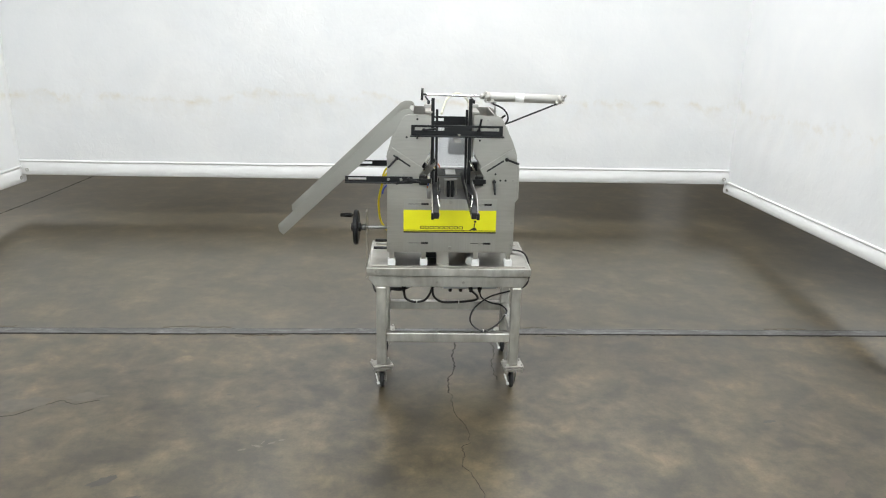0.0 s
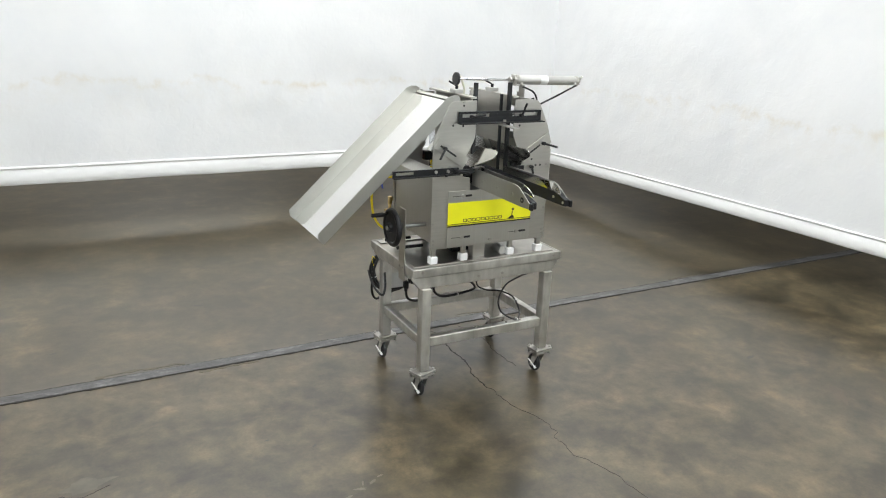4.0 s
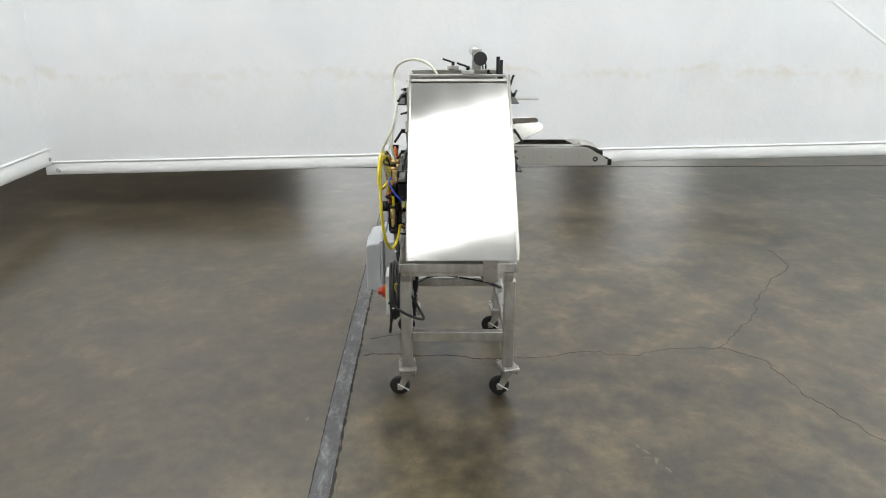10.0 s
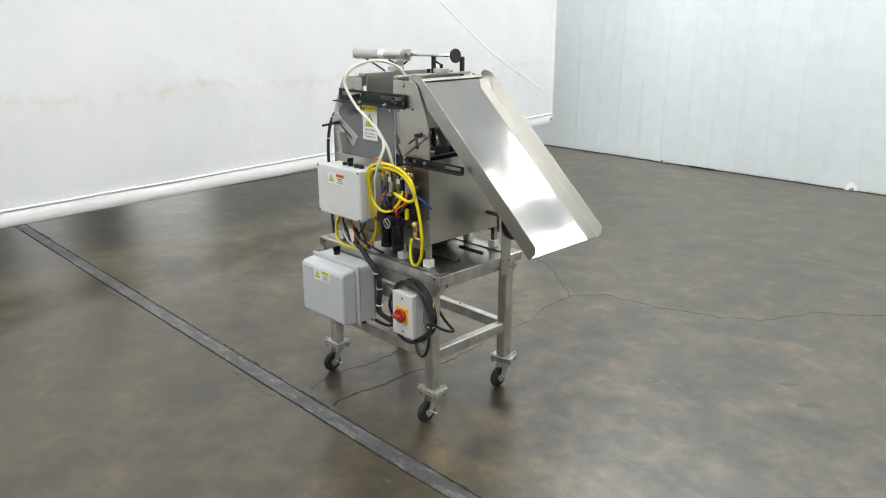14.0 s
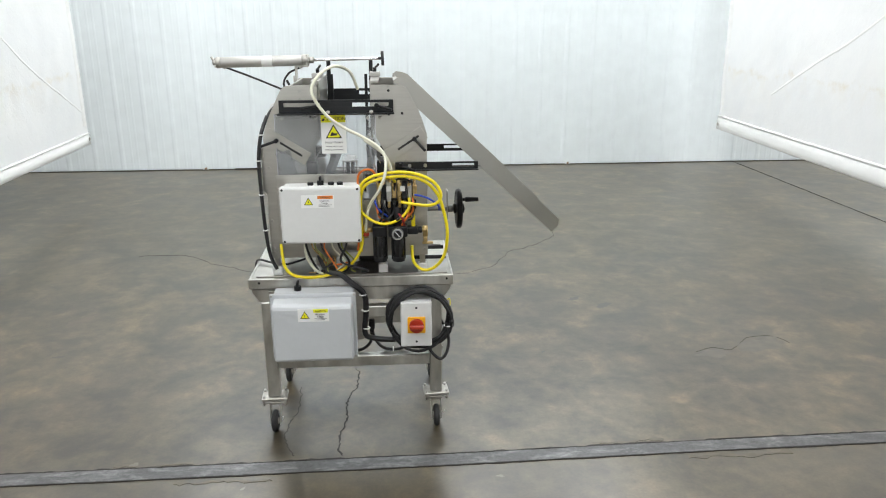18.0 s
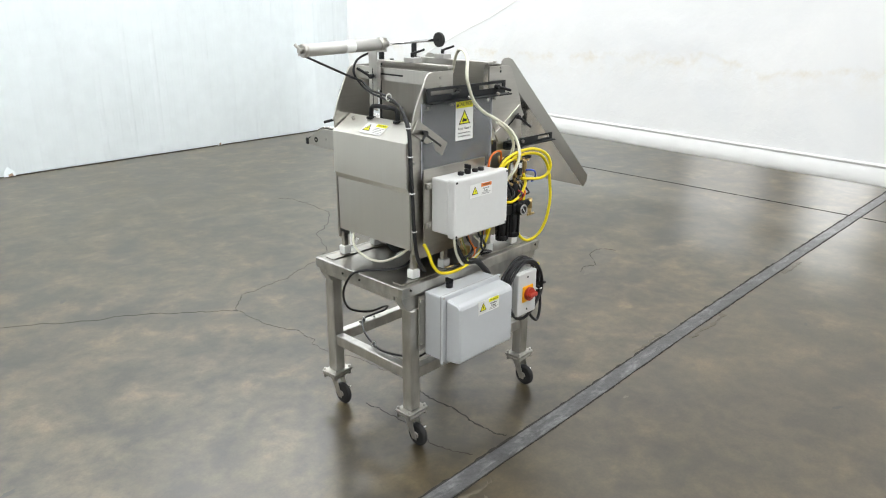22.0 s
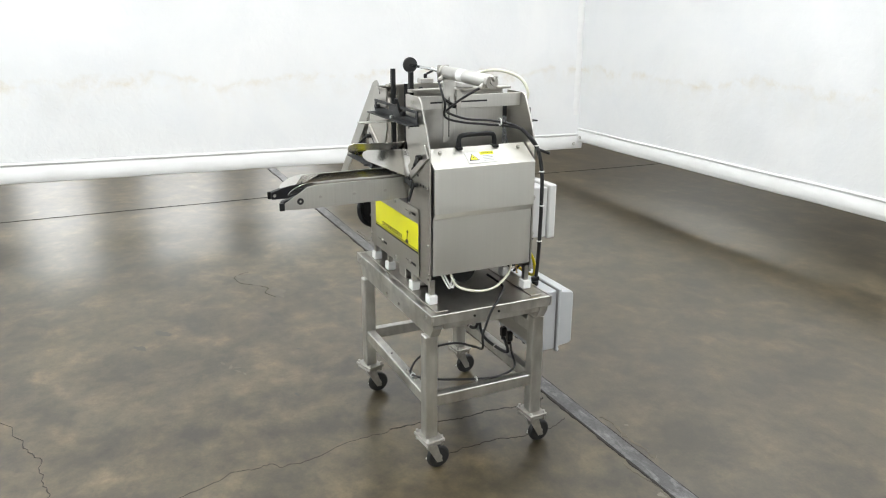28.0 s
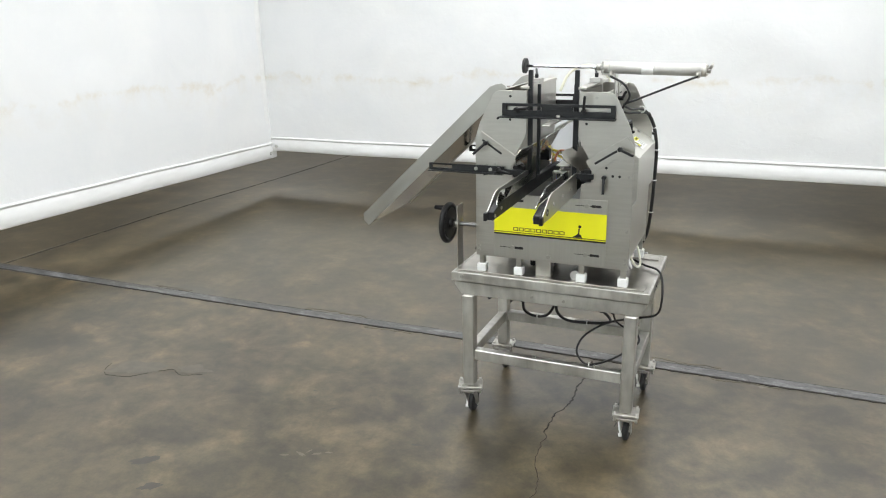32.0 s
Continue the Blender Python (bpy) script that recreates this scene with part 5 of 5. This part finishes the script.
for x in (0.03, 0.09, 0.15):
    part("cable_gland", rod((x, 0.295, 0.378), (x, 0.295, 0.352), 0.011, 12), BLACK, lb, "black cable gland")

sw = thing("isolator_switch", (-0.255, 0.28, 0.385), "white isolator switch box with red rotary knob on the cart", "switch")
part("body", box(-0.316, -0.192, 0.2535, 0.316, 0.386, 0.574, 0.005), WBOX, sw)
part("side_shadow_gap", box(-0.317, -0.191, 0.290, 0.2915, 0.385, 0.575, 0), GREYINK, sw, "thin joint round the cover")
part("switch_plate", box(-0.290, -0.219, 0.3162, 0.321, 0.445, 0.515, 0.003), ORANGE, sw, "orange square plate")
part("rotary_knob", join(rod((-0.2545, 0.321, 0.480), (-0.2545, 0.336, 0.480), 0.0290, 32), box(-0.281, -0.228, 0.335, 0.354, 0.4710, 0.4890, 0.004)), RED, sw, "red rotary knob")
bolts([(-0.2545, 0.316, 0.552), (-0.2545, 0.316, 0.408)], (0, 1, 0), 0.005, 0.0015, sw, INK, "cover_screw")


def coil():
    pts = []
    for k in range(16 * 6):
        a = k * math.tau / 16
        R = 0.120 + 0.010 * math.sin(k * 0.37) + 0.006 * math.sin(k * 1.31)
        pts.append((-0.262 + R * math.cos(a) * 1.02, 0.272 + 0.010 * math.sin(k * 0.21) + 0.006 * (k // 16) - 0.012, 0.486 + R * math.sin(a)))
    return pts


pc = thing("power_cable", (-0.26, 0.28, 0.36), "coiled black power cable with white zip ties on the cart", "cable")
part("coil", tube(coil(), 0.0064, 8, 2), CABLE, pc)
part("tail", tube([(-0.374, 0.285, 0.47), (-0.385, 0.29, 0.40), (-0.375, 0.295, 0.345), (-0.350, 0.30, 0.322), (-0.320, 0.297, 0.345), (-0.300, 0.288, 0.378)], 0.0065, 8, 6), CABLE, pc)
part("lead", tube([(-0.17, 0.27, 0.400), (-0.10, 0.268, 0.405), (-0.05, 0.272, 0.43), (-0.055, 0.268, 0.52), (-0.05, 0.275, 0.60), (0.0, 0.285, 0.655), (0.04, 0.285, 0.69), (0.09, 0.27, 0.70), (0.12, 0.25, 0.76)], 0.0115, 10, 6), CABLE, pc, "thick corrugated black conduit")
part("earth_wire", tube([(-0.385, 0.262, 0.52), (-0.392, 0.27, 0.545), (-0.390, 0.268, 0.57), (-0.380, 0.26, 0.56)], 0.002, 6, 5), YHOSE, pc)
for p in ((-0.385, 0.276, 0.458), (-0.052, 0.268, 0.53), (-0.045, 0.276, 0.60), (-0.055, 0.272, 0.455)):
    part("zip_tie", ring(p, "z", 0.0165 if p[0] < -0.3 else 0.0135, 0.0028, 16, 6), WHITEP, pc, "white zip tie")

# ---- air supply on the rear side ----
fr = thing("air_filter_regulator", (-0.16, 0.27, 0.74), "black air filter regulator with round gauge on the machine", "air regulator")
part("filter_head", box(-0.146, -0.092, 0.250, 0.306, 0.842, 0.886, 0.006), BLACK, fr)
part("regulator_head", box(-0.226, -0.152, 0.248, 0.306, 0.838, 0.882, 0.006), BLACK, fr)
part("bonnet", rod((-0.188, 0.277, 0.880), (-0.188, 0.277, 0.955), 0.021, 20, 0.017), BLACK, fr, "ribbed black regulator bonnet")
part("bowl", rod((-0.120, 0.277, 0.755), (-0.120, 0.277, 0.844), 0.0225, 22), GLASSY, fr, "smoky clear filter bowl")
part("bowl", rod((-0.190, 0.277, 0.748), (-0.190, 0.277, 0.840), 0.0225, 22), GLASSY, fr, "smoky clear filter bowl")
for x in (-0.120, -0.190):
    part("bowl_cage", join(*[box(x + 0.024 * math.cos(a) - 0.004, x + 0.024 * math.cos(a) + 0.004, 0.277 + 0.024 * math.sin(a) - 0.004, 0.277 + 0.024 * math.sin(a) + 0.004, 0.745, 0.845, 0.001) for a in (0.2, 1.77, 3.34, 4.91)], rod((x, 0.277, 0.738), (x, 0.277, 0.758), 0.025, 20)), BLACK, fr)
ga = part("gauge", rod((-0.187, 0.306, 0.858), (-0.187, 0.330, 0.858), 0.0225, 28), BLACK, fr, "round pressure gauge")
part("bezel", ring((-0.187, 0.3302, 0.858), "y", 0.0200, 0.0018, 28, 6), ZINC, ga)
part("dial", rod((-0.187, 0.3302, 0.858), (-0.187, 0.3308, 0.858), 0.0185, 28), GREYINK, ga, "grey gauge dial")
part("dial_face", rod((-0.187, 0.3306, 0.858), (-0.187, 0.3309, 0.858), 0.0145, 28), BLACK, ga, "dark inner dial")
part("needle", moved(box(-0.0012, 0.0012, 0.3310, 0.3316, -0.012, 0.013, 0), pose(-0.187, 0, 0.858, 0, 40, 0)), LABEL, ga)
part("slide_valve", join(box(-0.268, -0.226, 0.262, 0.294, 0.846, 0.876, 0.004), rod((-0.282, 0.278, 0.861), (-0.268, 0.278, 0.861), 0.013, 12)), BLACK, fr)
part("valve_tab", box(-0.257, -0.241, 0.272, 0.284, 0.876, 0.920, 0.002), YHOSE, fr, "yellow shut-off tab")
part("brass_elbow", join(rod((-0.282, 0.278, 0.861), (-0.300, 0.278, 0.861), 0.011, 6), rod((-0.295, 0.278, 0.876), (-0.295, 0.278, 0.835), 0.011, 6), rod((-0.295, 0.278, 0.835), (-0.295, 0.278, 0.805), 0.008, 12), rod((-0.283, 0.278, 0.808), (-0.325, 0.278, 0.808), 0.005, 12)), BRASS, fr)
part("brass_nipple", join(rod((-0.092, 0.278, 0.864), (-0.066, 0.278, 0.864), 0.010, 6), rod((-0.066, 0.278, 0.885), (-0.066, 0.278, 0.835), 0.011, 6)), BRASS, fr)
part("red_ring", rod((-0.066, 0.280, 0.842), (-0.066, 0.280, 0.854), 0.0125, 16), RED, fr)
part("mounting_angle", box(-0.215, -0.105, 0.2105, 0.249, 0.885, 0.890, 0.001), STEEL, fr)

vm = thing("valve_manifold", (-0.18, 0.25, 0.98), "cluster of brass and black air valves fixed to the machine", "air valve")
part("manifold", box(-0.262, -0.108, 0.222, 0.256, 0.984, 1.004, 0.003), DARKST, vm, "dark manifold block")
part("valve_bank", box(-0.248, -0.118, 0.214, 0.258, 0.905, 0.9775, 0.004), BLACKM, vm, "black valve bank")
rv = random.Random(17)
for k, x in enumerate((-0.120, -0.139, -0.158, -0.178, -0.198, -0.218, -0.238, -0.256)):
    top = 1.040 + rv.uniform(-0.008, 0.018)
    part("valve_body", box(x - 0.0085, x + 0.0085, 0.2575, 0.272 + 0.007 * (k % 3), 0.976 + 0.010 * (k % 2), top, 0.002), (BRASS, BLACKM, ALU, BRASS)[k % 4], vm)
    part("fitting", join(rod((x, 0.255, top), (x, 0.255, top + rv.uniform(0.012, 0.030)), 0.0068, 6), rod((x, 0.255, top + 0.006), (x + rv.uniform(-0.006, 0.006), 0.292, top + 0.008), 0.0055, 8)), BRASS, vm, "brass push-in fitting")
    part("lower_fitting", join(rod((x, 0.268, 0.978), (x, 0.268, 0.950 - 0.006 * (k % 2)), 0.0065, 6), rod((x, 0.268, 0.962), (x, 0.292, 0.958), 0.0058, 8)), (BRASS, ZINC, BRASS, BLACKM)[k % 4], vm)
for x in (-0.158, -0.210):
    part("data_plate", box(x - 0.009, x + 0.009, 0.2872, 0.2880, 1.016, 1.036, 0), LABEL, vm)
for k, (x0, x1) in enumerate(((-0.120, -0.150), (-0.139, -0.118), (-0.178, -0.135), (-0.198, -0.215), (-0.218, -0.170), (-0.238, -0.205), (-0.256, -0.232))):
    z1 = 0.890 + rv.uniform(-0.01, 0.02)
    part("jumper_tube", tube([(x0, 0.268, 0.950), (x0 + 0.006, 0.287, 0.932), ((x0 + x1) / 2, 0.300 + rv.uniform(0, 0.010), 0.915), (x1, 0.290, z1), (x1, 0.272, z1 - 0.006)], 0.0040, 8, 5), (CABLE, CABLE, CABLE, RHOSE, CABLE, OHOSE, CABLE)[k], vm, ("black", "black", "black", "dark red", "black", "orange", "black")[k] + " jumper tube")
for k, (x0, x1) in enumerate(((-0.120, -0.075), (-0.178, -0.128), (-0.238, -0.185))):
    part("jumper_tube", tube([(x0, 0.290, 1.052), (x0 - 0.004, 0.312, 1.060), ((x0 + x1) / 2, 0.316, 1.085 - 0.008 * k), (x1, 0.300, 1.060), (x1 + 0.006, 0.290, 1.02)], 0.0040, 8, 5), (CABLE, YHOSE, CABLE)[k], vm, "thin jumper tube")


def hose(name, pts, r, material, label, n=8):
    return solid(name, tube(pts, r, 9, n), material, label, "hose")


hose("yellow_hose", [(-0.045, 0.262, 0.774), (-0.050, 0.285, 0.90), (-0.052, 0.305, 1.0), (-0.070, 0.312, 1.045), (-0.115, 0.318, 1.068), (-0.205, 0.322, 1.080), (-0.287, 0.325, 1.063), (-0.340, 0.325, 1.012), (-0.366, 0.322, 0.934), (-0.378, 0.318, 0.854), (-0.366, 0.308, 0.765), (-0.330, 0.295, 0.713), (-0.283, 0.280, 0.698), (-0.249, 0.262, 0.728), (-0.243, 0.250, 0.79)], 0.0062, YHOSE, "yellow air hose in a wide loop down beside the regulator")
hose("yellow_hose", [(-0.051, 0.290, 0.847), (-0.046, 0.300, 0.93), (-0.042, 0.310, 0.996), (-0.062, 0.315, 1.057), (-0.116, 0.320, 1.086), (-0.205, 0.326, 1.097), (-0.280, 0.329, 1.083), (-0.332, 0.330, 1.052), (-0.353, 0.330, 1.009), (-0.339, 0.325, 0.978), (-0.294, 0.318, 0.966), (-0.203, 0.300, 0.977)], 0.0060, YHOSE, "yellow air hose looping round the valves")
hose("yellow_hose", [(0.268, 0.228, 0.80), (0.262, 0.250, 0.761), (0.254, 0.262, 0.720), (0.225, 0.272, 0.688), (0.164, 0.278, 0.677), (0.085, 0.277, 0.685), (0.021, 0.273, 0.709), (-0.027, 0.272, 0.753), (-0.051, 0.275, 0.818), (-0.048, 0.285, 0.891), (-0.036, 0.295, 0.97), (-0.050, 0.298, 1.03)], 0.0062, YHOSE, "yellow air hose running along the tray")
hose("yellow_hose", [(-0.043, 0.292, 0.959), (-0.065, 0.300, 0.927), (-0.110, 0.304, 0.899), (-0.156, 0.304, 0.895), (-0.202, 0.304, 0.916), (-0.233, 0.298, 0.955), (-0.234, 0.285, 0.99)], 0.0056, YHOSE, "yellow air hose slung under the valves")
hose("orange_hose", [(-0.042, 0.262, 1.01), (-0.043, 0.270, 1.071), (-0.066, 0.276, 1.097), (-0.100, 0.276, 1.093), (-0.114, 0.266, 1.05)], 0.0043, OHOSE, "orange air hose in a tight arch")
hose("orange_hose", [(-0.108, 0.268, 0.965), (-0.111, 0.285, 0.950), (-0.120, 0.288, 0.918), (-0.150, 0.280, 0.893)], 0.0043, OHOSE, "orange air hose below the valves")
hose("orange_hose", [(-0.248, 0.268, 0.99), (-0.250, 0.284, 0.965), (-0.244, 0.288, 0.932), (-0.208, 0.280, 0.895)], 0.0043, OHOSE, "orange air hose below the valves")
hose("orange_hose", [(-0.036, 0.255, 0.813), (-0.027, 0.255, 0.764), (0.014, 0.255, 0.727), (0.061, 0.252, 0.720), (0.115, 0.245, 0.730)], 0.0043, OHOSE, "orange air hose under the control box")
hose("blue_hose", [(-0.102, 0.266, 0.985), (-0.106, 0.282, 0.970), (-0.121, 0.286, 0.943), (-0.152, 0.278, 0.915)], 0.0040, BHOSE, "blue air hose below the valves")
hose("blue_hose", [(-0.255, 0.282, 1.000), (-0.280, 0.290, 0.997), (-0.311, 0.286, 0.984), (-0.345, 0.262, 0.954), (-0.352, 0.24, 0.93)], 0.0040, BHOSE, "blue air hose leaving the valves")
hose("black_air_line", [(-0.158, 0.250, 0.956), (-0.160, 0.275, 0.92), (-0.17, 0.275, 0.88)], 0.0055, CABLE, "black air line below the valves")
hose("black_air_line", [(-0.130, 0.262, 1.01), (-0.135, 0.290, 0.965), (-0.158, 0.290, 0.925), (-0.165, 0.276, 0.885)], 0.0050, CABLE, "black air line below the valves")
hose("black_air_line", [(-0.215, 0.262, 0.975), (-0.222, 0.290, 0.945), (-0.205, 0.290, 0.915), (-0.195, 0.276, 0.90)], 0.0050, CABLE, "black air line below the valves")
hose("milky_hose", [(-0.065, 0.282, 0.858), (-0.073, 0.294, 0.929), (-0.089, 0.304, 0.976), (-0.121, 0.330, 1.03), (-0.145, 0.332, 1.09), (-0.147, 0.305, 1.151), (-0.118, 0.288, 1.189), (-0.060, 0.276, 1.225), (0.0, 0.272, 1.255), (0.060, 0.276, 1.300), (0.102, 0.286, 1.360), (0.112, 0.286, 1.400), (0.084, 0.262, 1.448), (0.035, 0.19, 1.474), (-0.018, 0.115, 1.450), (-0.045, 0.07, 1.38)], 0.0060, WHOSE, "milky white hose arching over the top of the machine")
hose("milky_hose", [(-0.167, 0.268, 1.055), (-0.166, 0.284, 1.11), (-0.145, 0.286, 1.155), (-0.112, 0.282, 1.184), (-0.070, 0.278, 1.212)], 0.0060, WHOSE, "milky white hose joining the valves")
hose("milky_hose", [(0.169, 0.285, 0.835), (0.164, 0.290, 0.765), (0.136, 0.288, 0.715), (0.106, 0.278, 0.690)], 0.0052, WHOSE, "milky white hose under the control box")
hose("milky_hose", [(0.295, -0.13, 0.785), (0.318, -0.11, 0.730), (0.325, -0.03, 0.700), (0.315, 0.05, 0.700), (0.29, 0.12, 0.735), (0.26, 0.15, 0.77)], 0.0048, WHOSE, "milky white hose below the hood")
for k in range(2):
    hose("white_wire", [(0.285, -0.165 + 0.012 * k, 0.785), (0.302, -0.150 + 0.010 * k, 0.745), (0.308, -0.135 + 0.012 * k, 0.722), (0.295, -0.12 + 0.01 * k, 0.750)], 0.0034, WHITEP, "white wire hanging below the hood")

# ---- cables ----
hose("cylinder_hose", [(0.500, -0.126, 1.458), (0.40, -0.135, 1.418), (0.29, -0.132, 1.372), (0.245, -0.118, 1.352), (0.262, -0.05, 1.328), (0.280, 0.05, 1.318), (0.298, 0.14, 1.292), (0.318, 0.200, 1.225)], 0.0042, CABLE, "black air hose hanging from the cylinder")
hose("cylinder_hose", [(0.192, -0.128, 1.455), (0.245, -0.142, 1.430), (0.268, -0.138, 1.385), (0.240, -0.122, 1.335), (0.250, -0.06, 1.315), (0.270, 0.03, 1.305), (0.300, 0.15, 1.285), (0.322, 0.206, 1.215)], 0.0042, CABLE, "black air hose curling under the cylinder")
harness = [(0.300, 0.150, 1.288), (0.318, 0.205, 1.225), (0.330, 0.226, 1.13), (0.328, 0.232, 1.00), (0.322, 0.234, 0.86), (0.310, 0.238, 0.76), (0.285, 0.250, 0.705)]
hose("wiring_harness", harness, 0.0072, CABLE, "black wiring harness tied down the corner of the machine")
for x, y, z in harness[1:5]:
    solid("zip_tie", ring((x, y, z), "z", 0.0082, 0.0024, 16, 6), WHITEP, "white zip tie round the wiring harness", "zip tie", "zip ties")
solid("zip_tie", ring((0.284, 0.07, 1.314), "y", 0.012, 0.0026, 16, 6), WHITEP, "white zip tie round two black air hoses", "zip tie", "zip ties")
motor = [(0.18, 0.09, 0.700), (0.27, 0.11, 0.680), (0.338, 0.061, 0.674), (0.391, 0.020, 0.674), (0.416, -0.020, 0.648), (0.424, -0.055, 0.570), (0.405, -0.045, 0.505), (0.32, -0.03, 0.470), (0.22, -0.06, 0.450), (0.14, -0.12, 0.410), (0.115, -0.170, 0.370), (0.132, -0.212, 0.345), (0.179, -0.232, 0.328), (0.250, -0.15, 0.326), (0.310, -0.02, 0.328), (0.330, 0.06, 0.330), (0.305, 0.14, 0.330), (0.256, 0.185, 0.325), (0.205, 0.20, 0.350), (0.190, 0.20, 0.392)]
hose("motor_cord", motor, 0.0046, CABLE, "black motor cord drooping over the cart edge", 8)
hose("under_tray_cord", [(-0.233, 0.195, 0.42), (-0.227, 0.195, 0.353), (-0.196, 0.195, 0.328), (-0.151, 0.195, 0.323), (-0.107, 0.195, 0.342), (-0.079, 0.195, 0.395), (-0.076, 0.195, 0.45)], 0.0068, CABLE, "black cord looping under the tray")
hose("under_tray_cord", [(-0.070, 0.195, 0.45), (-0.072, 0.195, 0.394), (-0.062, 0.195, 0.353), (-0.017, 0.195, 0.324), (0.073, 0.195, 0.324), (0.164, 0.195, 0.337), (0.179, 0.195, 0.357), (0.142, 0.195, 0.395)], 0.0068, CABLE, "black cord looping under the tray")
hose("under_tray_cord", [(-0.40, 0.30, 0.485), (-0.405, 0.22, 0.43), (-0.385, 0.15, 0.40), (-0.36, 0.17, 0.44), (-0.35, 0.205, 0.50)], 0.0060, CABLE, "black cord looping under the tray")
for x, z in ((-0.233, 0.41), (-0.074, 0.43), (0.140, 0.41), (0.190, 0.41)):
    solid("cord_plug", join(box(x - 0.012, x + 0.012, 0.183, 0.207, z - 0.012, z + 0.03, 0.004), rod((x, 0.195, z - 0.026), (x, 0.195, z - 0.010), 0.009, 14)), BLACK, "black plug under the tray", "plug", "plugs under the tray")
for p, axis in (((0.179, -0.232, 0.328), "x"), ((0.310, -0.02, 0.328), "y"), ((-0.160, 0.195, 0.3235), "x"), ((0.075, 0.195, 0.324), "x")):
    solid("zip_tie", ring(p, axis, 0.0085, 0.0026, 16, 6), WHITEP, "white zip tie round a black cord", "zip tie", "zip ties")
